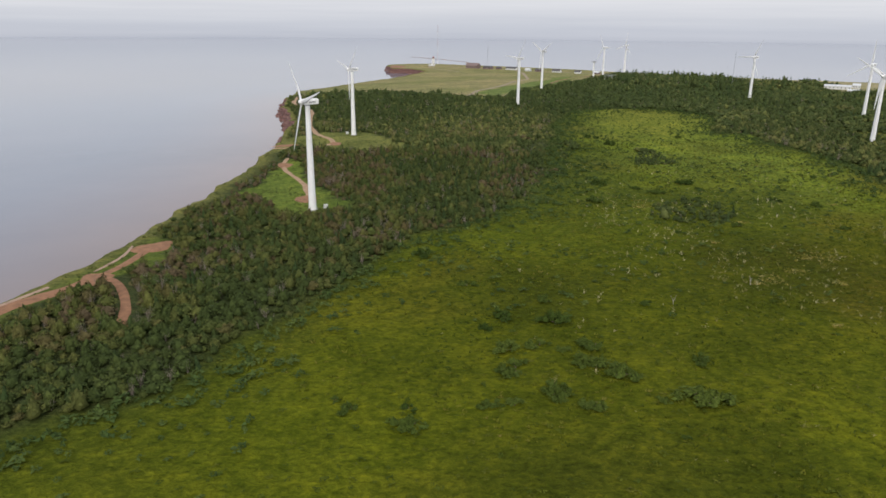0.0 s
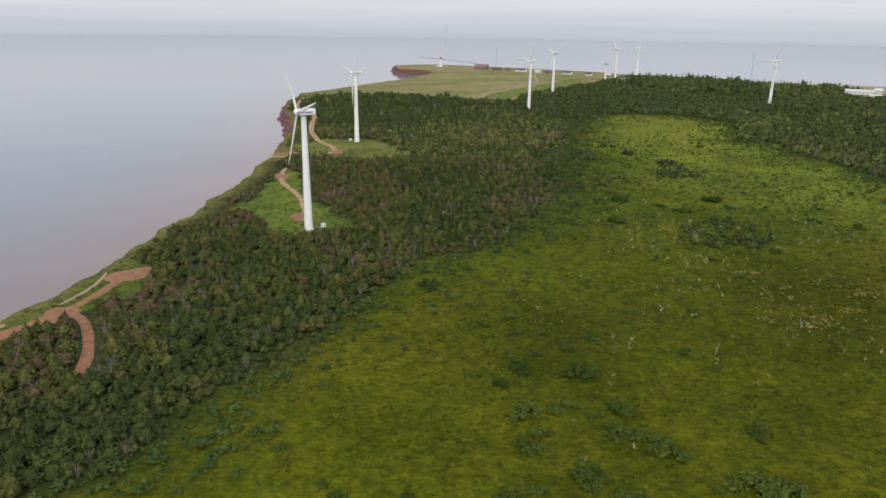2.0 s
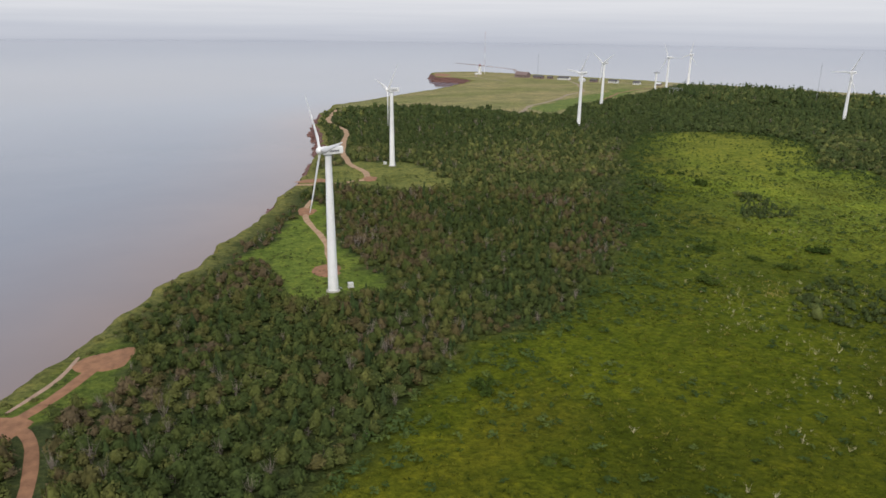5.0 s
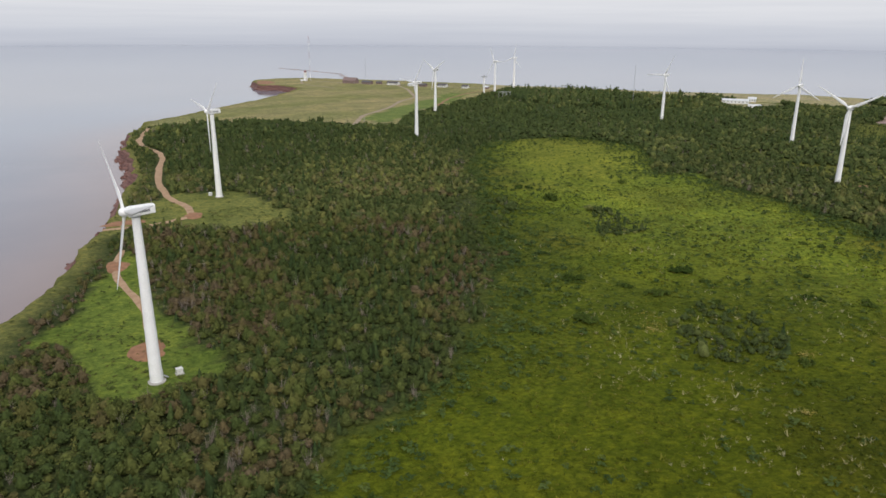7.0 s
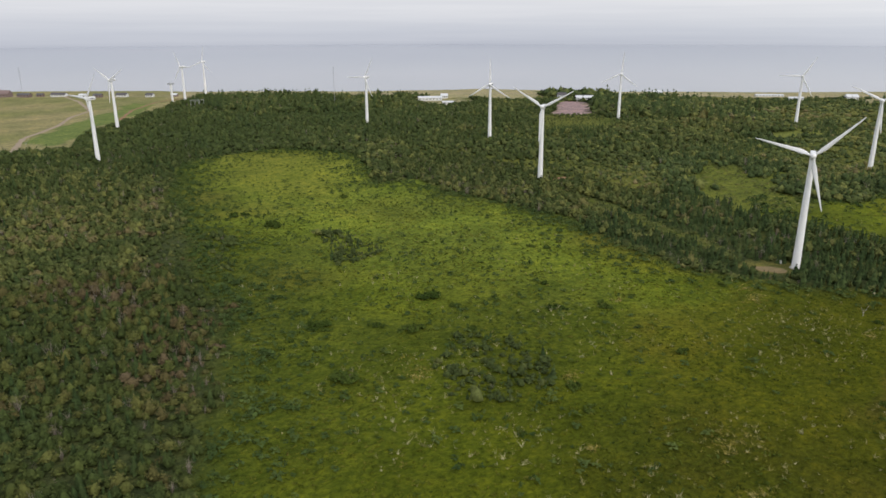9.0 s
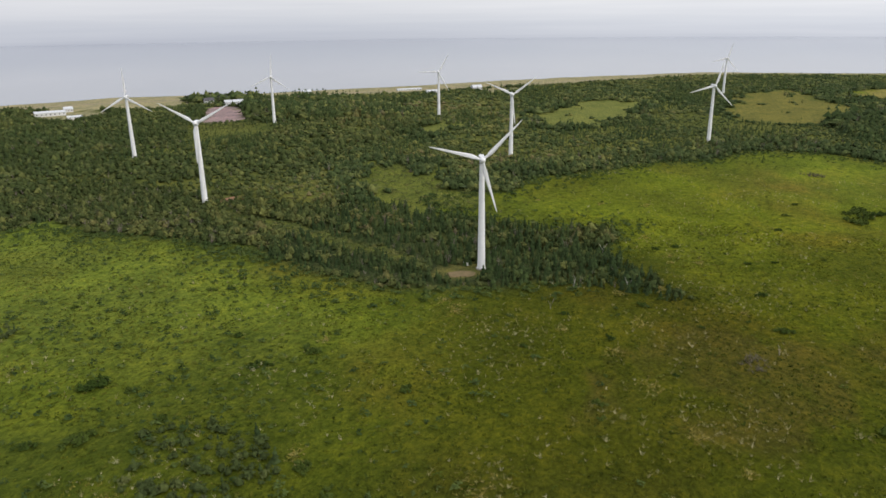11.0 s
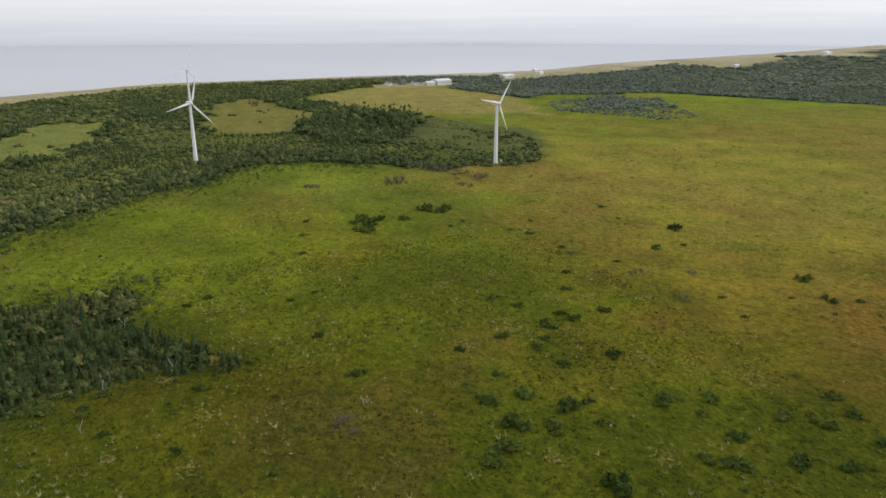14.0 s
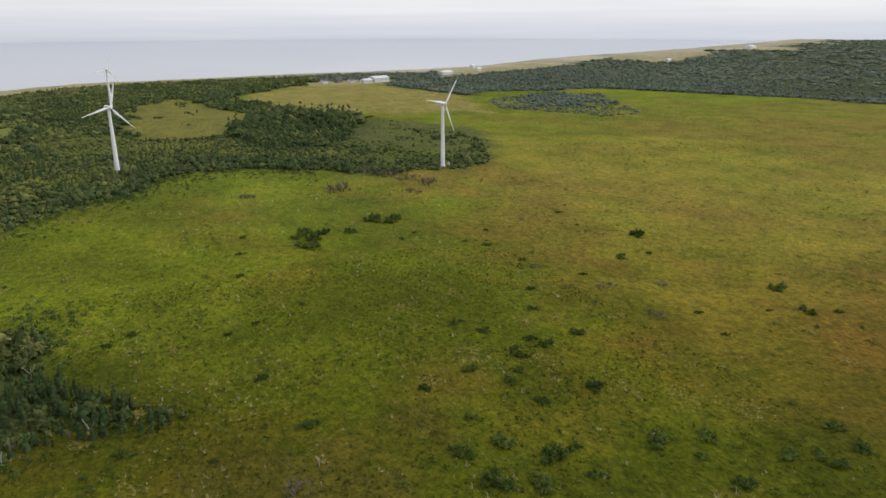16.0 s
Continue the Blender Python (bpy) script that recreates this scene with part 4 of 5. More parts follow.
NEAR_SHRUB = [shrub_template(s, 1, 58, 0.15, 0.84) for s in range(1, 11)]
MID_SHRUB = [shrub_template(s, 1, 26, 0.22, 0.86) for s in range(11, 19)]
EAST_SHRUB = [shrub_template(s, 1, 10, 0.26, 0.9) for s in range(61, 69)]
FAR_SHRUB = [shrub_template(s, 1, 7, 0.34, 0.96) for s in range(21, 29)]
NEAR_SPRUCE = [spruce_template(s, 7, 10) for s in range(1, 7)]
MID_SPRUCE = [spruce_template(s, 4, 8) for s in range(11, 15)]
FAR_SPRUCE = [spruce_template(s, 3, 6) for s in range(21, 24)]
DEAD = [dead_template(s, 26, 0.010) for s in range(1, 5)]


def grow(zone, x0, x1, y0, y1, gap, shrubs, spruces, where, far=False):
    x, y = scatter(x0, x1, y0, y1, gap)
    keep = where(x, y)
    x, y = x[keep], y[keep]
    keep = wooded(x, y)
    x, y = x[keep], y[keep]
    airy = (x > 360) & (x < 1300) & (y < 640) & ~inside(x, y, COPSE) & ~inside(x, y, SHELTER)
    fringe = near_line(x, y, BOG + BOG[:1])
    keep = ~airy | (rng.random(len(x)) < np.clip(0.6 + (field(x, y, 34, 33) - 0.3) * 2.2, 0.5, 1)) | (field(x * 0.5, y, 46, 32) > 0.58) | (fringe < 45)
    x, y = x[keep], y[keep]
    n = len(x)
    rim = near_line(x, y, BOG + BOG[:1])
    for poly in OPENINGS.values():
        rim = np.minimum(rim, near_line(x, y, poly + poly[:1]) * 2.5)
    dark = field(x, y, 120, 16)
    north = np.clip((y - 600) / 160, 0, 1) * np.clip((680 - x) / 150, 0, 1)
    copse = inside(x, y, COPSE) | ((x > 282) & (x < 430) & (y > 262) & (y < 390))
    spruce_share = np.clip(0.06 + 0.5 * (dark - 0.5) + 0.3 * north + copse * 0.85 + (x > 400) * 0.1, 0.03, 0.85)
    spruce_share = np.maximum(spruce_share, 0.4 if far else 0.0)
    strip = np.clip((field(x * 0.5, y, 46, 32) - 0.56) * 6, 0, 1)
    spruce_share = np.where((x > 330) & (north < 0.5) & ~copse, np.clip(0.05 + 0.75 * strip, 0, 1), spruce_share)
    spruce_share = np.where((x > 380) & (rim < 45) & ~copse, 0.3, spruce_share)
    spruce_share = np.where(inside(x, y, SHELTER), 0.45, spruce_share)
    spruce_share = np.where(inside(x, y, GROVE), 0.05, np.where(inside(x, y, DARK_SCRUB), 0.6, spruce_share))
    low = np.clip((x - west(y)) / 20, 0.55, 1.0) * np.where(x < 290, np.where(y < 340, np.clip(0.78 + rim / 50, 0.7, 1.0), np.clip(0.5 + rim / 32, 0.4, 1.0)), 1.0)
    size = (0.5 + 0.95 * rng.random(n) ** 1.7) * np.where(north > 0.5, 1.1, 1.0) * low * (0.75 + 0.5 * field(x, y, 25, 23))
    size *= np.where(inside(x, y, DARK_SCRUB), 2.2, np.where(inside(x, y, SCRUB_OPEN), 0.5, 1.0))
    size *= np.where(np.hypot(x - 620, y + 45) < 70, 0.6, 1.0) * np.where(inside(x, y, RIDGE), 1.7, 1.0)
    size *= np.where(inside(x, y, [(560, 660), (640, 600), (712, 690), (660, 735)]), 0.45, 1.0)
    size *= np.where((x > 790) & (x < 900) & (y < 230) & ~inside(x, y, DARK_SCRUB), 0.6, 1.0)
    for poly in CLUMPS:
        size *= np.where(inside(x, y, poly), 0.55, 1.0)
    size *= np.where((x > 380) & (north < 0.3) & ~copse, np.where(rim < 45, 1.35, 0.62 + 0.5 * dark), 1.0)
    size *= np.where(inside(x, y, GROVE), 3.2, np.where(inside(x, y, SHELTER), 1.9, 1.0))
    dice, brown = rng.random(n), field(x, y, 38, 17)
    mound = np.zeros(n, bool)
    for poly in CLUMPS:
        mound |= soft_in(x, y, poly, 8)
    wide_patch = field(x, y, 150, 24)
    dying = soft_in(x, y, [(-24, 345), (4, 340), (14, 385), (-2, 425), (-27, 400)], 9)
    is_spruce = dice < spruce_share
    is_dead = (rng.random(n) < np.where(brown > 0.58, 0.22, 0.05) * (0.2 if zone in ("east", "north") else 0.5 if zone == "middle" else 1.0)) & (not far)
    sh, sp = ~is_spruce & ~is_dead, is_spruce & ~is_dead
    # the last term darkens south-west crowns, in place of deep shade between them
    tint = np.clip(rng.random(n) ** 1.3 * 0.9 - 0.16 + brown * 0.36 - np.where(x > 230, 0.08, 0.0) + (wide_patch - 0.5) * 0.55 + np.where(x < west(y) + 45, 0.26 * field(x, y, 20, 29) * 1.6, 0) - north * 0.3 - np.where((x < 330) & (y > 600), 0.14, 0) - np.where((x > 380) & (rim < 45), 0.3, 0) - np.where(zone == "north", 0.12, 0) + np.where((x < 110) & (y < 520), (brown - 0.62) * 0.6 - 0.06, 0) + np.where(dying, 0.22, 0) - mound * 0.35 - (0.14 if zone == "middle" else 0.0) - np.where((y < 240) & (x < -30), 0.2, 0), 0, 1)
    spt = np.clip(rng.random(n) * 0.55 + np.where(dying, 0.5, 0) + (brown - 0.6) * 0.5 + np.where((x > 260) & ~copse, 0.2, 0), 0, 1)
    k = gap / 3.0
    plant(zone + "_thicket", x[sh], y[sh], (5.6 * k ** 0.85 * size ** 0.75)[sh], ((2.6 if zone == "east" else 2.5 if far else 3.6) * size * k ** 0.3)[sh], tint[sh], shrubs, HAZED_LEAF if far else ALDER_LEAF if zone == "east" else NORTH_LEAF if zone in ("north", "middle") else SHRUB_LEAF, "light green alder thicket with brownish patches" if zone == "east" else "dense green and brownish birch thicket", "thicket")
    plant(zone + "_spruces", x[sp], y[sp], (4.8 * k ** 0.85 * size)[sp], ((3.4 if far else 4.7) * size * k ** 0.3)[sp], spt[sp], spruces, SPRUCE_LEAF if not far else HAZED_LEAF, "dark green spruces standing close together", "spruce wood")
    if is_dead.any():
        plant(zone + "_dead_wood", x[is_dead], y[is_dead], (3.6 * size)[is_dead], (4.4 * size)[is_dead], rng.random(n)[is_dead] * 0.4, DEAD, GREY_WOOD, "bare grey dead shrubs among the thicket", "dead shrubs")


grow("shore", -140, 120, 60, 470, 2.65, NEAR_SHRUB, NEAR_SPRUCE, lambda x, y: (x < 118) & (y < 470) & (y > 60))
grow("middle", -120, 400, 150, 800, 3.1, MID_SHRUB, MID_SPRUCE, lambda x, y: ((y >= 470) & (x < 240)) | ((x >= 118) & (y < 600)))
grow("north", -120, 760, 470, 1240, 4.0, FAR_SHRUB, FAR_SPRUCE, lambda x, y: (((y >= 800) & (x < 400)) | ((x >= 240) & (y >= 600)) | ((x >= 400) & (y >= 470))) & (x < 760) & (y < 1240))
grow("east", 400, 600, -200, 470, 3.4, EAST_SHRUB, FAR_SPRUCE, lambda x, y: x < 600)
grow("east", 600, 850, -200, 760, 4.4, EAST_SHRUB, FAR_SPRUCE, lambda x, y: (y < 470) | (x >= 760))
grow("east", 850, 1560, -200, 900, 5.8, FAR_SHRUB, FAR_SPRUCE, lambda x, y: x >= 850)
grow("east", 760, 850, 760, 900, 5.8, FAR_SHRUB, FAR_SPRUCE, lambda x, y: x >= 760)
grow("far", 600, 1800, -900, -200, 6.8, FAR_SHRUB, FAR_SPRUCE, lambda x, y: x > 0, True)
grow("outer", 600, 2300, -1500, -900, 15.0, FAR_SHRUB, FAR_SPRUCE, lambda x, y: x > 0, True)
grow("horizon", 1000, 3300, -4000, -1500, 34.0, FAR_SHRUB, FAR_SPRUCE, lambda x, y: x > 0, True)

SCRUBS = [shrub_template(s, 0, 26, 0.27) for s in range(51, 57)]


def sedge_template(seed, blades):
    """A tussock of narrow blades, laid over by the wind."""
    r = np.random.default_rng(seed)
    a, d, h = r.random(blades) * 6.28, 0.45 * np.sqrt(r.random(blades)), 0.55 + 0.45 * r.random(blades)
    foot = np.stack([np.cos(a) * d, np.sin(a) * d, np.zeros(blades)], -1)
    turn, wide = r.random(blades) * 6.28, 0.10 + 0.10 * r.random(blades)
    side = np.stack([np.cos(turn) * wide, np.sin(turn) * wide, np.zeros(blades)], -1)
    tip = foot * 1.5 + np.stack([r.normal(0, 0.16, blades), r.normal(0, 0.16, blades), h], -1)
    return np.stack([foot - side, foot + side, tip], 1).reshape(-1, 3), np.arange(3 * blades).reshape(blades, 3)


# scrub thinning out from the wood's edge into the bog
x, y = scatter(-110, 680, 60, 730, 2.5)
rim = near_line(x, y, BOG)
reach = np.where(x > 400, 20, np.where((x < -25) & (y < 190), 14, 7 + 25 * np.clip((y - 280) / 90, 0, 1)))
m = inside(x, y, BOG) & (rng.random(len(x)) < 0.8 * np.exp(-rim / reach) * np.clip(0.15 + 1.3 * field(x, y, 18, 25), 0, 1.2)) & (rim < 80)
x, y, rim = x[m], y[m], rim[m]
n = len(x)
s = (0.5 + 0.75 * rng.random(n) ** 1.5) * np.clip(1.1 - rim / 80, 0.5, 1)
plant("edge_scrub", x, y, 3.8 * s, 2.0 * s, np.clip(rng.random(n) * 0.6 + field(x, y, 30, 26) * 0.4, 0, 1), SCRUBS, WILLOW_LEAF, "low blue-green willow scrub along the edge of the wood", "scrub")

# low heath, sedge tussocks and pale dead stems over the bog
TUFT = [shrub_template(s, 0, 13, 0.29) for s in range(31, 37)]
SEDGE = [sedge_template(s, 7) for s in range(81, 89)]
x, y = scatter(-90, 420, 20, 520, 1.75)
m = soft_in(x, y, BOG, 4) & (y > 110 - 0.55 * (x - 40)) & (rng.random(len(x)) < np.clip(field(x, y, 13, 44) * 1.5 - 0.2, 0.15, 0.95))
x, y = x[m], y[m]
n = len(x)
s = 0.55 + 0.75 * rng.random(n) ** 2
plant("sedge", x, y, 1.3 * s, 0.62 * s, np.clip(rng.random(n) ** 1.4 * 0.75 + (field(x, y, 30, 45) - 0.35) * 0.5, 0, 1), SEDGE, SEDGE_LEAF, "green and straw-coloured sedge tussocks covering the bog", "sedge", 0.03)
x, y = scatter(-70, 520, 60, 560, 3.0)
m = soft_in(x, y, BOG, 4) & (rng.random(len(x)) < np.clip(field(x, y, 26, 18) * 1.3 - 0.4, 0.05, 0.6))
x, y = x[m], y[m]
n = len(x)
s = 0.5 + 0.9 * rng.random(n) ** 2
plant("heath", x, y, 1.7 * s, 0.6 * s, np.clip(0.25 + rng.random(n) * 0.7 + (x - 200) / 900, 0, 1), TUFT, HEATH_LEAF, "low green heath tussocks on the bog", "heath")
x, y = scatter(150, 1150, -520, 420, 5.6)
streaks = field(x * 0.5 + y * 0.5, (y - x) * 1.6, 60, 19)
m = soft_in(x, y, BOG, 4) & (rng.random(len(x)) < np.clip(streaks * 1.3 - 0.45, 0.03, 0.6)) & (y - 0.3 * x < 420)
x, y = x[m], y[m]
n = len(x)
s = 0.5 + 1.0 * rng.random(n) ** 2
plant("far_heath", x, y, 2.7 * s, 0.9 * s, np.clip(rng.random(n) * 0.8, 0, 1), TUFT, HEATH_LEAF, "low brownish heath tussocks on the bog", "heath")
STEMS = [dead_template(s, 11, 0.011) for s in range(41, 47)]
x, y = scatter(10, 560, 10, 420, 3.2)
m = soft_in(x, y, BOG, 2) & (rng.random(len(x)) < np.clip((field(x, y, 24, 20) - 0.48) * 1.6, 0.05, 0.45) * np.clip((x - 30) / 110, 0.04, 1) * np.where(inside(x, y, [(60, 180), (330, 140), (335, 250), (230, 330), (90, 330)]), 2.2, 1.2))
x, y = x[m], y[m]
n = len(x)
s = 0.4 + 0.9 * rng.random(n) ** 2
cx, cy = np.array([(213, 168), (207, 178), (223, 201), (204, 207), (230, 171), (217, 181), (239, 228), (250, 248), (266, 161), (264, 214), (247, 190), (257, 143), (219, 144), (248, 259), (228, 158), (308, 175), (309, 144), (289, 196), (240, 297), (214, 187), (107, 302), (122, 273), (125, 256), (140, 300), (135, 238), (93, 281), (98, 249), (124, 242), (122, 230), (108, 241), (82, 223), (129, 232), (146, 206)], float).T
k = rng.integers(0, len(cx), 300)
x, y = np.r_[x, cx[k] + rng.normal(0, 3.0, 300)], np.r_[y, cy[k] + rng.normal(0, 3.0, 300)]
s, n = np.r_[s, 0.45 + 0.5 * rng.random(300)], n + 300
plant("dead_stems", x, y, 2.8 * s, 1.5 * s, rng.random(n), STEMS, REED, "bleached dead stems and reeds in the bog", "dead stems", 0.05)


x, y = scatter(-20, 420, 180, 700, 3.6)
m = inside(x, y, BOG) & (rng.random(len(x)) < np.clip(field(x, y, 22, 30) * 1.5 - 0.42, 0.03, 0.6) * np.clip((y - 0.25 * x - 150) / 120, 0.06, 1) * np.clip((300 - x) / 130, 0.12, 1))
x, y = x[m], y[m]
n = len(x)
s = 0.35 + 0.6 * rng.random(n) ** 2
plant("bog_scrub", x, y, 4.0 * s, 1.9 * s, rng.random(n), SCRUBS, WILLOW_LEAF, "small green shrubs dotted over the bog", "scrub")
x, y = scatter(-125, 40, 185, 580, 2.4)
m = np.zeros(len(x), bool)
for key in ("tower_clearing", "second_clearing", "shore_clearing"):
    m |= inside(x, y, OPENINGS[key])
m |= (x < west(y) + 9) & (y < 640)
m &= rng.random(len(x)) < np.clip(field(x, y, 12, 31) * 1.2 - 0.38, 0.02, 0.6)
for line, wide in PATHS.values():
    m &= near_line(x, y, line) > wide / 2 + 1
x, y = x[m], y[m]
n = len(x)
s = 0.35 + 0.5 * rng.random(n) ** 2
plant("clearing_scrub", x, y, 3.0 * s, 1.3 * s, rng.random(n) * 0.6, SCRUBS, SHRUB_LEAF, "low shrubs and tall grass in the clearings", "scrub")
r = np.random.default_rng(71)
WISP = [dead_template(s, 12, 0.013) for s in range(71, 75)]
spots = [(300, 92, 6), (262, 60, 6), (288, 72, 5), (248, 48, 5), (232, 36, 6), (318, 60, 5), (206, 90, 4), (130, 210, 4), (160, 230, 5)]
while len(spots) < 60:
    a, b = r.uniform(120, 460), r.uniform(-60, 330)
    if inside(np.array([a]), np.array([b]), BOG)[0] and field(np.array([a]), np.array([b]), 45, 38)[0] > 0.45:
        spots.append((a, b, r.uniform(1.2, 3.5)))
x, y = scatter(200, 760, 200, 520, 2.6)
m = inside(x, y, OPENINGS["service_strip"]) | (inside(x, y, OPENINGS["scrub_gap"]) & (rng.random(len(x)) < 0.3))
m &= np.hypot(x - 301, y - 287) > 10
x, y = x[m], y[m]
n = len(x)
s = 0.5 + 0.5 * rng.random(n)
plant("strip_scrub", x, y, 3.4 * s, 1.5 * s, rng.random(n) * 0.9, SCRUBS, ALDER_LEAF, "low light green shrubs on an overgrown track", "scrub")
px, py = [], []
for cx, cy, reach in spots:
    px.append(cx + rng.normal(0, reach * 0.9, int(14 * reach)))
    py.append(cy + rng.normal(0, reach * 0.6, int(14 * reach)))
x, y = np.concatenate(px), np.concatenate(py)
n = len(x)
plant("dry_grass", x, y, 1.6 + 1.2 * rng.random(n), 0.5 + 0.3 * rng.random(n), rng.random(n), WISP, DRY, "patches of dry pale grass on the bog", "grass", 0.05)


# ---- single bushes in the bog ----
def foliage_part(name, template, material, parent, sx, sz, smooth=False):
    v, f = template
    me = bpy.data.meshes.new(name)
    me.from_pydata([(a * sx, b * sx, c * sz) for a, b, c in v], [], [tuple(int(k) for k in t) for t in f])
    me.materials.append(material)
    ob = new(name, me)
    ob.parent = parent
    return ob


def bush_prototype(seed, kind):
    label, mat, group = {"juniper": ("low spreading dark green bush on the bog", BUSH_LEAF, "bog bushes"), "dead": ("grey half-dead leafless bush on the bog", DEAD_LEAF, "dead bushes")}[kind]
    t = thing("bush", 0, 0, -60 - seed, 0, label, "bush", group)
    if kind == "juniper":
        foliage_part("foliage", clump_template(seed, 12, 600, 0.062), mat, t, 1.0, 0.29)
    else:
        foliage_part("foliage", brush_template(seed, 26, 12), mat, t, 1.0, 0.30)
    bm = bmesh.new()
    r = random.Random(seed)
    for k in range(5):
        a = r.random() * 6.28
        beam(bm, (0.03 * math.cos(a), 0.03 * math.sin(a), -0.05), (0.22 * math.cos(a), 0.22 * math.sin(a), 0.09), 0.012)
    part("stems", bm, BARK, t)
    return t


def spruce_prototype(seed):
    t = thing("spruce_tree", 0, 0, -60 - seed, 0, "young dark green spruce at the edge of the bog", "tree", "copse spruces")
    foliage_part("crown", spruce_template(seed, 9, 14), SPRUCE_BUSH, t, 1.0, 1.0)
    part("trunk", rings([(0.022, -0.05), (0.018, 0.3), (0.008, 0.8), (0.003, 0.95)], 6), BARK, t)
    return t


def discard(ob):
    for o in (*ob.children_recursive, ob):
        bpy.data.objects.remove(o)


JUNIPERS = [bush_prototype(s, "juniper") for s in (201, 202, 203, 204, 205)]
DEADS = [bush_prototype(s, "dead") for s in (211, 212)]
SPRUCES = [spruce_prototype(s) for s in (221, 222, 223, 224)]


def set_out(kinds, places, squash=1.0):
    for k, (x, y, wide) in enumerate(places):
        m = pose(x, y, ground_at(x, y) - 0.05, 0, 0, 137 * k) @ Matrix.Diagonal((wide * 1.4, wide * 1.15, wide * squash * 1.25, 1))
        copy_thing(kinds[k % len(kinds)], m)


NEAR_BUSHES = [(68, 132, 11), (42, 132, 6.1), (35, 139, 7.5), (28, 152, 7.9), (46, 153, 8.1), (53, 147, 9.5), (51, 163, 7.2), (28, 164, 7), (37, 165, 5.7), (24, 178, 4.5), (31, 186, 7), (47, 197, 5.8), (46, 181, 8.6), (25, 213, 5.2), (12, 248, 7.9), (77, 152, 5.8), (78, 191, 4.3), (-1, 128, 6.8), (0, 135, 3.5), (-14, 137, 4.8), (18, 135, 4.8), (24, 135, 4.2), (59, 133, 3.2), (-17, 141, 2.4)]
BOG_BUSHES = [(142, 339, 8), (167, 359, 9), (159, 326, 4), (213, 310, 5.6), (118, 363, 8.2), (135, 350, 5.1), (105, 324, 8.8), (153, 276, 5.2), (147, 265, 4.1), (168, 346, 4.3), (247, 378, 4.1), (251, 371, 4.1), (263, 374, 3.4), (167, 524, 8.3), (170, 494, 10), (238, 527, 7.2), (213, 339, 3.9), (211, 307, 4.5), (196, 318, 6), (210, 212, 3.9), (228, 212, 2), (198, 267, 4.8), (318, 163, 4.3), (329, 84, 4.7), (288, 118, 4.4), (280, 90, 5.6), (480, 138, 4.3), (453, 145, 3.4), (467, 81, 5.1)]
EAST_BUSHES = [(448, 108, 9.5), (474, 107, 10), (463, 83, 6), (476, 58, 11), (460, 104, 11), (468, 97, 9), (484, 62, 11), (480, 50, 8), (453, 113, 8), (466, 112, 7), (283, 157, 5.7), (293, 98, 5.3), (285, 84, 4.2), (297, 77, 6.6), (297, 65, 5.6), (304, 67, 4.6), (300, 48, 5.9), (264, 68, 6.1), (277, 75, 2.5), (266, 113, 4.1), (251, 123, 7.1), (250, 110, 7.2), (239, 101, 7.9), (239, 94, 3.6), (236, 122, 8.6), (230, 111, 6.7), (221, 134, 8), (226, 128, 7), (226, 96, 4.3), (201, 110, 9.5), (232, 71, 7.4)]
SOUTH_BUSHES = [(227, 57, 5.7), (221, 66, 3.6), (207, 65, 6.2), (200, 78, 7.8), (194, 73, 5), (191, 58, 6.9), (211, 44, 5.7), (214, 21, 5.1), (204, 36, 6.7), (203, 24, 5.9), (189, 28, 7), (185, 47, 5.3), (318, 79, 4.7), (276, -48, 6.8), (298, -57, 8), (277, 185, 2.7), (410, 25, 4.7), (389, -57, 9), (364, -26, 6.1), (328, 51, 4.5)]
DEAD_BUSHES = [(301, 9, 7.6), (325, -16, 7), (335, 7, 8.2), (373, 21, 5.8), (252, 168, 10), (567, 55, 22), (343, 22, 5.4), (595, 6, 22), (612, 16, 24), (559, -9, 18), (577, -2, 15), (571, 120, 13), (538, 11, 12), (445, -17, 5)]
for places in (NEAR_BUSHES, BOG_BUSHES, EAST_BUSHES, SOUTH_BUSHES):
    set_out(JUNIPERS, places)
set_out(DEADS, DEAD_BUSHES, 0.8)
# small bushes strewn between
r = random.Random(5)
strewn = []
while len(strewn) < 110:
    a, b = r.uniform(-20, 460), r.uniform(-60, 560)
    if inside(np.array([a]), np.array([b]), BOG)[0] and field(np.array([a]), np.array([b]), 60, 22)[0] > 0.42:
        strewn.append((a, b, r.uniform(1.6, 4.2)))
set_out(JUNIPERS, strewn)
trees = []
while len(trees) < 130:
    a, b = r.uniform(282, 392), r.uniform(186, 302)
    if inside(np.array([a]), np.array([b]), COPSE)[0] and math.hypot(a - 301, b - 287) > 11 and math.hypot(a - 311, b - 280) > 5:
        trees.append((a, b, r.uniform(2.0, 3.7)))
for k, (a, b, tall) in enumerate(trees):
    m = pose(a, b, ground_at(a, b), 0, 0, 77 * k) @ Matrix.Diagonal((tall * 0.8, tall * 0.8, tall, 1))
    copy_thing(SPRUCES[k % 4], m)
for proto in JUNIPERS + DEADS + SPRUCES:
    discard(proto)


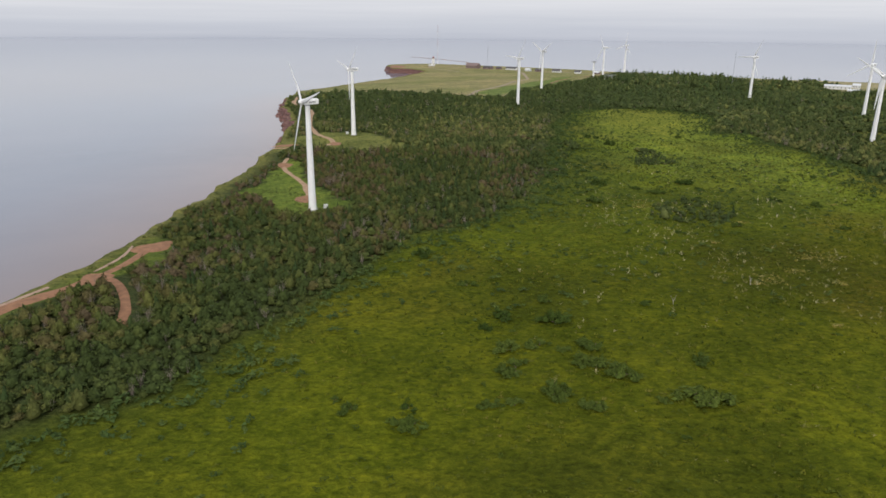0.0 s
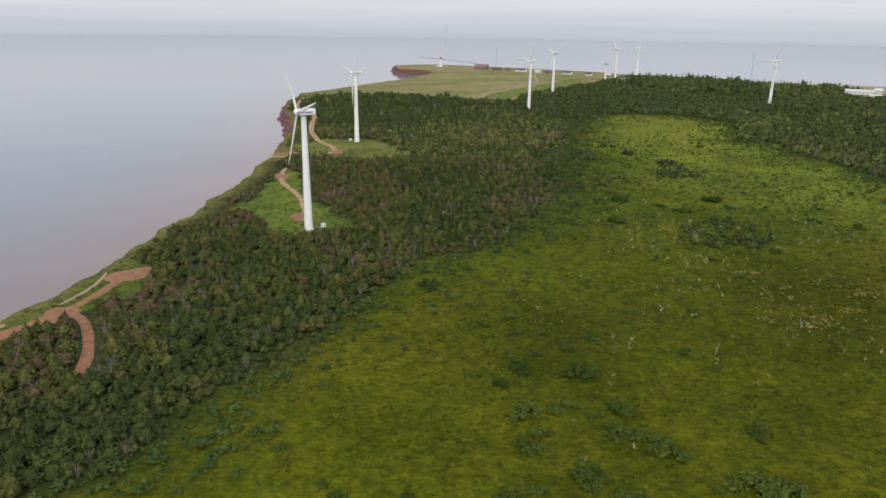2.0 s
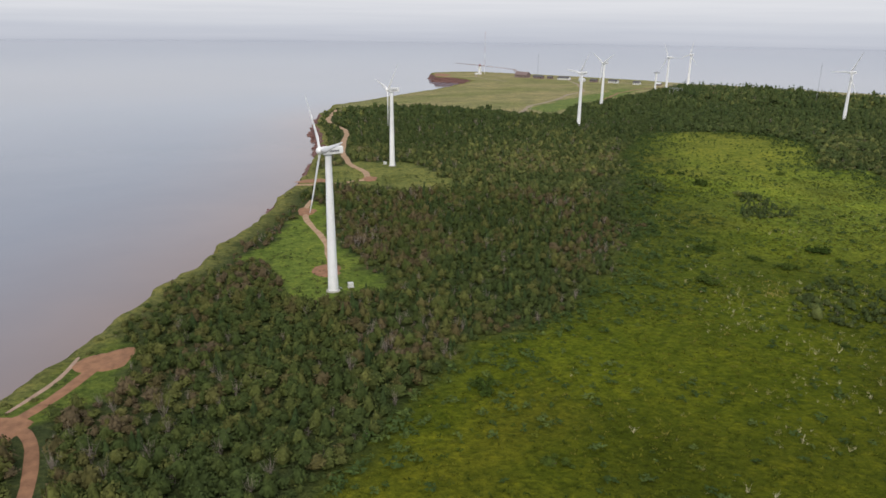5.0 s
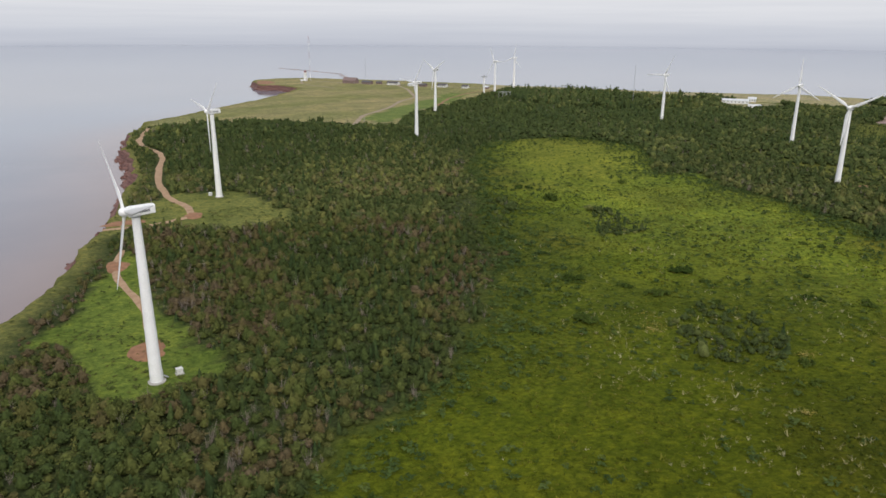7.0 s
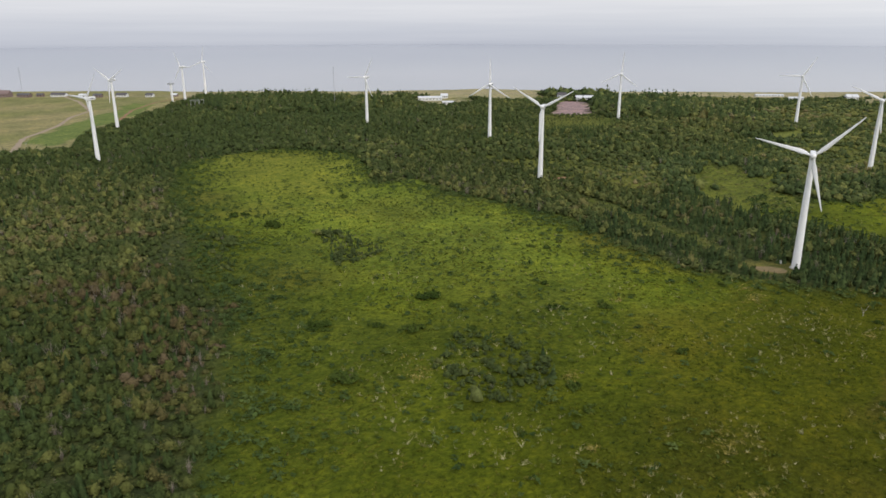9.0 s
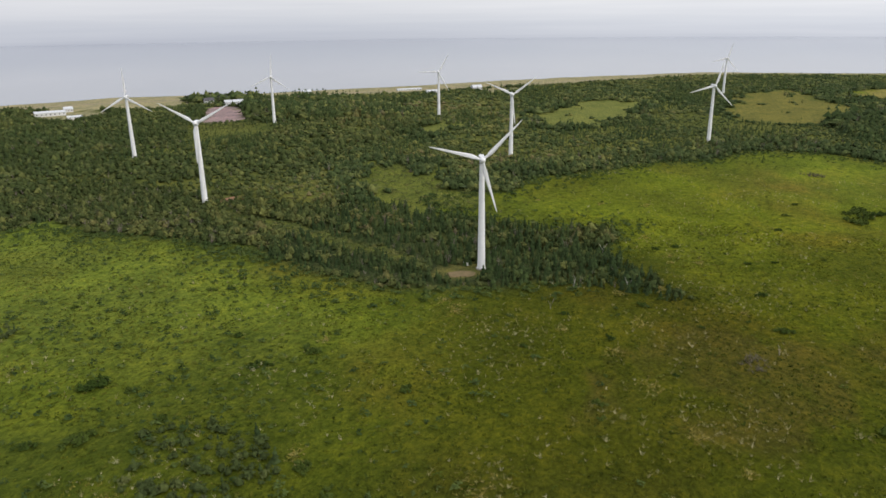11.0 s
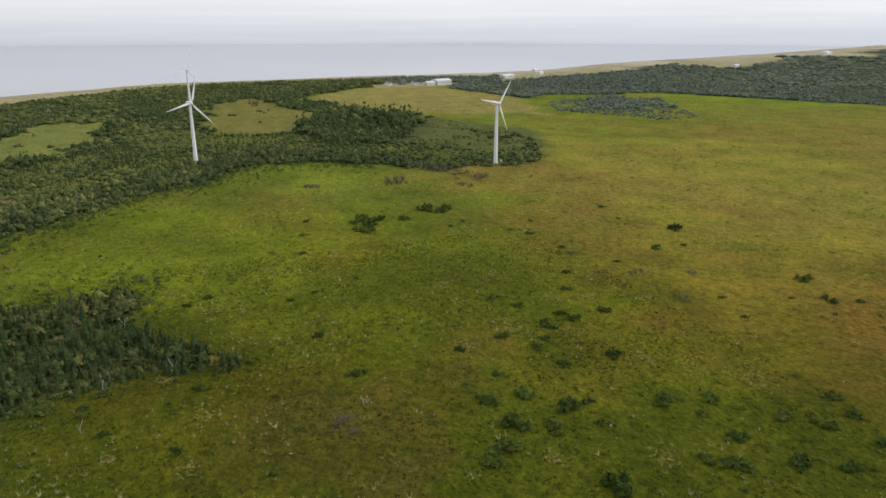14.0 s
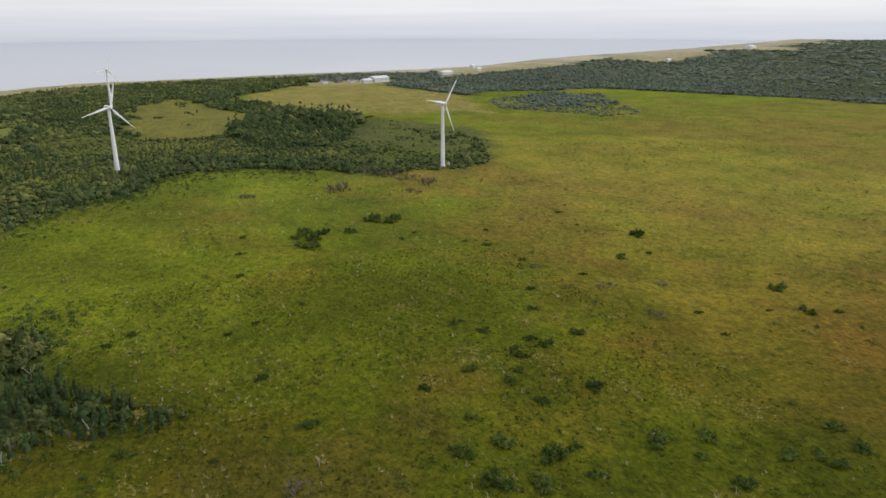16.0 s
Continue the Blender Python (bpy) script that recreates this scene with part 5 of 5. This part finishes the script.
# ---- the cape: lighthouse, masts, buildings ----
def lighthouse(x, y):
    t = thing("lighthouse", x, y, ground_at(x, y), 20, "white octagonal wooden lighthouse with a red lantern room", "lighthouse")
    part("tower", rings([(4.2, -0.3), (4.0, 0.5), (2.4, 14.5), (3.0, 15.2), (3.0, 15.6)], 8), SIDING, t)
    part("gallery_rail", rings([(2.95, 15.6), (2.95, 16.7), (2.85, 16.7), (2.85, 15.6)], 8, cap=False), RED_PAINT, t)
    part("lantern_room", rings([(1.5, 15.6), (1.5, 18.2)], 8), GLASS, t, "glazed lantern room")
    part("roof", rings([(1.8, 18.2), (1.7, 18.4), (0.2, 19.6), (0.1, 20.4)], 8), RED_PAINT, t, "red domed lantern roof")
    part("door", box(1.1, 0.2, 2.1, (0, -3.72, 0.2), 0.03), RED_PAINT, t)
    for z, d in ((4, -3.5), (8, -3.05), (11.5, -2.62)):
        w = part("window", box(0.9, 0.2, 1.4, (0, d, z), 0.02), GLASS, t)
    part("annex", box(6, 5, 3, (-6.5, 1, -0.2), 0.05), SIDING, t, "low white annex")


def lattice_mast(x, y, tall, wide, name, label, banded=False):
    t = thing(name, x, y, ground_at(x, y), 15, label, "mast")
    n = 6
    for k in range(n):
        bm = bmesh.new()
        z0, z1 = tall * k / n - (0.3 if k == 0 else 0), tall * (k + 1) / n
        c = [(wide / 2 * math.cos(a), wide / 2 * math.sin(a)) for a in (0.5, 2.6, 4.7)]
        for i in range(3):
            beam(bm, (*c[i], z0), (*c[i], z1), 0.07)
            steps = max(2, int((z1 - z0) / (wide * 1.6)))
            for s in range(steps):
                a, b = z0 + (z1 - z0) * s / steps, z0 + (z1 - z0) * (s + 1) / steps
                beam(bm, (*c[i], a), (*c[(i + 1) % 3], b), 0.04)
        part("section", bm, (HAZED_RED if k % 2 else SIDING) if banded else STEEL, t)
    for k in range(3):
        a = 0.5 + 2.09 * k
        bm = bmesh.new()
        beam(bm, (tall * 0.45 * math.cos(a), tall * 0.45 * math.sin(a), -0.2), (0, 0, tall * 0.95), 0.03)
        part("guy_wire", bm, STEEL, t)


def house(x, y, turn, sx, sy, wall, rise, siding, roofing, label, name="house", windows=3):
    """A gabled building: walls, two roof slopes, chimney or vents, windows and doors."""
    t = thing(name, x, y, ground_at(x, y), turn, label, "building")
    bm = bmesh.new()
    p = [(-sx / 2, -sy / 2), (sx / 2, -sy / 2), (sx / 2, sy / 2), (-sx / 2, sy / 2)]
    lo, hi = [bm.verts.new((*q, -0.6)) for q in p], [bm.verts.new((*q, wall)) for q in p]
    ga, gb = bm.verts.new((-sx / 2, 0, wall + rise)), bm.verts.new((sx / 2, 0, wall + rise))
    for k in range(4):
        q = (lo[k], lo[(k + 1) % 4], hi[(k + 1) % 4])
        bm.faces.new((*q, gb, hi[k]) if k == 1 else (*q, ga, hi[k]) if k == 3 else (*q, hi[k]))
    body = part("wall", bm, siding, t)
    slope, over = math.atan2(rise, sy / 2), 0.5
    run = math.hypot(rise, sy / 2) + over
    for s in (-1, 1):
        bm = box(sx + 2 * over, run, 0.22, (0, 0, 0))
        ob = part("roof", bm, roofing, t)
        ob.matrix_basis = Matrix.Translation((0, s * (sy / 2 + over * math.cos(slope)) / 2 * 1.0, wall + rise / 2 - over * math.sin(slope) / 2 + 0.05)) @ pose(0, 0, 0, -s * math.degrees(slope), 0, 0)
    for k in range(windows):
        for s in (-1, 1):
            px = -sx / 2 + sx * (k + 0.5) / windows
            w = part("window", box(1.3, 0.12, 1.3, (px, s * (sy / 2 + 0.02), wall * 0.42)), GLASS, body)
            part("sill", box(1.6, 0.2, 0.12, (px, s * (sy / 2 + 0.08), wall * 0.42 - 0.14)), SIDING, w)
    part("door", box(0.14, 2.2 if sx > 15 else 1.0, min(wall * 0.8, 3.4 if sx > 15 else 2.1), (-sx / 2 - 0.03, 0, 0.0)), GREY_BAND, body)
    return t


lighthouse(140, 1512)
lattice_mast(150, 1519, 82, 2.2, "radio_mast", "tall red and white guyed lattice radio mast", True)
lattice_mast(245, 1452, 42, 1.2, "weather_mast", "thin grey guyed lattice weather mast")
lattice_mast(514, 967, 52, 1.2, "weather_mast", "thin grey guyed lattice weather mast above the trees")
house(212, 1428, -40, 26, 14, 5.0, 5.0, RED_SIDING, RED_SIDING, "weathered brown-red visitor centre with a steep roof", "visitor_centre", 6)
house(238, 1404, -40, 18, 10, 3.5, 2.4, RED_SIDING, ROOF_DARK, "low dark-roofed wing beside the visitor centre", "visitor_centre", 4)
house(280, 1378, -42, 22, 9, 3.2, 2.6, SIDING, ROOF_DARK, "long low dark-roofed building by the cape road", "workshop", 5)
house(305, 1345, -42, 10, 8, 3.0, 2.0, SIDING, ROOF_PALE, "small white shed by the cape road", "shed", 2)
house(352, 1312, -42, 16, 9, 3.2, 2.6, SIDING, ROOF_DARK, "white building with a dark roof near the shore", "workshop", 4)
house(258, 1396, -40, 9, 7, 3.0, 2.0, RED_SIDING, ROOF_DARK, "small brown shed beside the visitor centre", "shed", 2)
house(322, 1330, -42, 12, 8, 3.2, 2.2, RED_SIDING, ROOF_DARK, "brown building with a dark roof by the cape road", "workshop", 3)
house(384, 1284, -42, 11, 8, 3.2, 2.4, SIDING, ROOF_DARK, "white house with a dark roof by the cape road", "house", 3)
house(412, 1258, -42, 9, 7, 3.0, 2.0, RED_SIDING, ROOF_PALE, "brown shed with a pale roof by the cape road", "shed", 2)
house(664, 950, -35, 34, 12, 4.2, 1.8, SIDING, ROOF_PALE, "long white flat-roofed hall among trees", "hall", 7)
house(700, 960, -35, 10, 9, 4.0, 2.5, SIDING, ROOF_PALE, "white house beside the hall", "house", 3)
house(648, 892, -35, 16, 7, 3.0, 1.4, SIDING, ROOF_PALE, "low white shed at the wood's edge", "shed", 3)
house(826, 800, -42, 24, 13, 5.0, 2.4, SIDING, ROOF_PALE, "white barn at the end of the blooming field", "barn", 5)
house(822, 838, -42, 12, 10, 5.5, 3.2, SIDING, ROOF_DARK, "white farmhouse with a dark roof", "farmhouse", 3)
house(862, 845, -40, 11, 9, 4.5, 3.0, SIDING, ROOF_DARK, "small farmhouse behind the trees", "farmhouse", 3)
house(1110, 548, -45, 16, 10, 5.0, 3.4, SIDING, ROOF_PALE, "white farmhouse near the far shore", "farmhouse", 4)
house(1050, 600, -45, 20, 7, 3.0, 1.6, SIDING, ROOF_PALE, "long low white shed near the far shore", "shed", 5)
house(1080, 652, -48, 40, 8, 2.2, 1.2, SIDING, ROOF_PALE, "very long low pale shed near the far shore", "shed", 9)
house(985, 784, -48, 14, 9, 4.0, 2.4, SIDING, ROOF_PALE, "white house beside the shore road", "house", 3)
house(1388, -290, -75, 34, 22, 7.5, 3.0, SIDING, ROOF_PALE, "large white barn with a pale metal roof", "barn", 6)
house(1378, -262, -75, 18, 14, 5.0, 2.2, SIDING, ROOF_PALE, "white annex of the barn", "barn", 4)
house(1398, -186, -70, 12, 9, 4.6, 3.2, SIDING, ROOF_DARK, "farmhouse with a dark roof", "farmhouse", 3)
house(1402, -215, -60, 14, 9, 4.6, 3.2, RED_SIDING, ROOF_DARK, "brownish house with a dark roof", "farmhouse", 3)
house(1394, -238, -75, 12, 10, 4.4, 3.0, SIDING, ROOF_DARK, "white house with a dark roof", "farmhouse", 3)
house(1500, -486, -65, 34, 18, 5.0, 2.4, SIDING, ROOF_PALE, "long white barn on the shore fields", "barn", 6)
house(1560, -600, -65, 14, 10, 5.0, 3.0, SIDING, ROOF_PALE, "white farmhouse on the shore fields", "farmhouse", 3)
house(1660, -640, -65, 14, 10, 5.0, 3.0, SIDING, ROOF_PALE, "white farmhouse near the beach", "farmhouse", 3)
house(1660, -1263, -65, 24, 12, 5.0, 2.4, SIDING, ROOF_PALE, "white barn amid the far woods", "barn", 4)
house(2206, -2204, -65, 60, 30, 9.0, 4.0, SIDING, ROOF_PALE, "large pale barn in the far fields", "barn", 6)


def blunt_tower(x, y):
    t = thing("test_tower", x, y, ground_at(x, y), 0, "short pale test tower with a broad flat head", "tower")
    part("column", rings([(1.6, -0.4), (1.5, 0.5), (1.2, 24), (1.4, 24.4)], 16), PAINT, t)
    part("head", box(8.5, 3.0, 1.7, (0, 0, 24.4), 0.3), STEEL, t, "broad dark head")
    part("cap", rings([(0.9, 26.1), (0.6, 27.4), (0.2, 28)], 12), STEEL, t)


def substation(x, y):
    t = thing("substation", x, y, ground_at(x, y), 30, "grey steel substation gantry in the woods", "substation")
    for px in (-8, 0, 8):
        for py in (-4, 4):
            bm = bmesh.new()
            beam(bm, (px - 0.5, py, -0.3), (px - 0.1, py, 11), 0.12), beam(bm, (px + 0.5, py, -0.3), (px + 0.1, py, 11), 0.12)
            for k in range(6):
                beam(bm, (px - 0.45, py, 1.8 * k), (px + 0.4, py, 1.8 * k + 1.6), 0.06)
            part("post", bm, STEEL, t)
    for py in (-4, 4):
        bm = bmesh.new()
        beam(bm, (-9, py, 11), (9, py, 11), 0.2), beam(bm, (-9, py, 9.8), (9, py, 9.8), 0.12)
        part("crossbeam", bm, STEEL, t)
    part("transformer", box(5, 3.4, 4.2, (-3, 0, -0.2), 0.15), CABINET, t)
    part("switch_house", box(6, 4, 3.4, (5, 0, -0.2), 0.06), SIDING, t)


blunt_tower(378, 1176)
substation(373, 1077)


def reef():
    """The long rock reef that runs out from the cape."""
    bm = bmesh.new()
    r = random.Random(9)
    line = [(240, 1600), (252, 1700), (256, 1850), (225, 1930), (190, 2020), (165, 2075), (140, 2130)]
    for (x0, y0), (x1, y1) in zip(line, line[1:]):
        for k in range(9):
            s = (k + r.random()) / 9
            m = Matrix.LocRotScale((x0 + (x1 - x0) * s + r.uniform(-4, 4), y0 + (y1 - y0) * s, SEA_LEVEL + 0.1), Euler((0, 0, r.random() * 6)), (r.uniform(2.5, 5), r.uniform(5, 11), r.uniform(0.3, 0.55)))
            bmesh.ops.create_icosphere(bm, subdivisions=1, radius=1.0, matrix=m)
    for v in bm.verts:
        v.co += Vector((r.uniform(-1, 1), r.uniform(-1, 1), r.uniform(-0.3, 0.3)))
    return tagged(part("reef", bm, REEF_ROCK), "long low grey-brown rock reef running out to sea", "rocks", kind="stuff")


def boulders():
    """Fallen sandstone at the foot of the cliffs."""
    bm = bmesh.new()
    r = random.Random(12)
    for k in range(170):
        y = r.uniform(460, 860) if k < 130 else r.uniform(1340, 1440)
        x = float(west(np.array([y]))[0]) - r.uniform(3, 8)
        s = r.uniform(0.6, 2.2)
        m = Matrix.LocRotScale((x, y, SEA_LEVEL + 0.1), Euler((r.random() * 3, r.random() * 3, r.random() * 3)), (s, s * r.uniform(0.6, 1.2), s * 0.7))
        bmesh.ops.create_icosphere(bm, subdivisions=1, radius=1.0, matrix=m)
    return tagged(part("fallen_rocks", bm, ROCK), "fallen red sandstone blocks at the cliff's foot", "rocks", kind="stuff")


reef()
boulders()


def snag(x, y, tall, turn):
    t = thing("dead_tree", x, y, ground_at(x, y), turn, "bare bleached dead tree in the open", "dead tree")
    bm = bmesh.new()
    beam(bm, (0, 0, -0.3), (0.1 * tall, 0, tall * 0.35), 0.05 * tall ** 0.5)
    part("trunk", bm, BLEACHED, t)
    for dx, dz in ((-0.35, 1.0), (0.45, 0.95), (0.15, 0.75)):
        bm = bmesh.new()
        beam(bm, (0.09 * tall, 0, tall * 0.3), (dx * tall, 0.05 * tall, dz * tall), 0.03 * tall ** 0.5)
        part("branch", bm, BLEACHED, t)


snag(132, 878, 7.5, 0)
for x, y, tall, turn in ((303, 214, 6, 40), (322, 222, 4, 100), (262, 160, 3, 10), (300, 236, 5, 200), (350, 232, 5, 300), (86, 190, 3, 20), (120, 205, 3, 80), (275, 240, 4, 150)):
    snag(x, y, tall, turn)
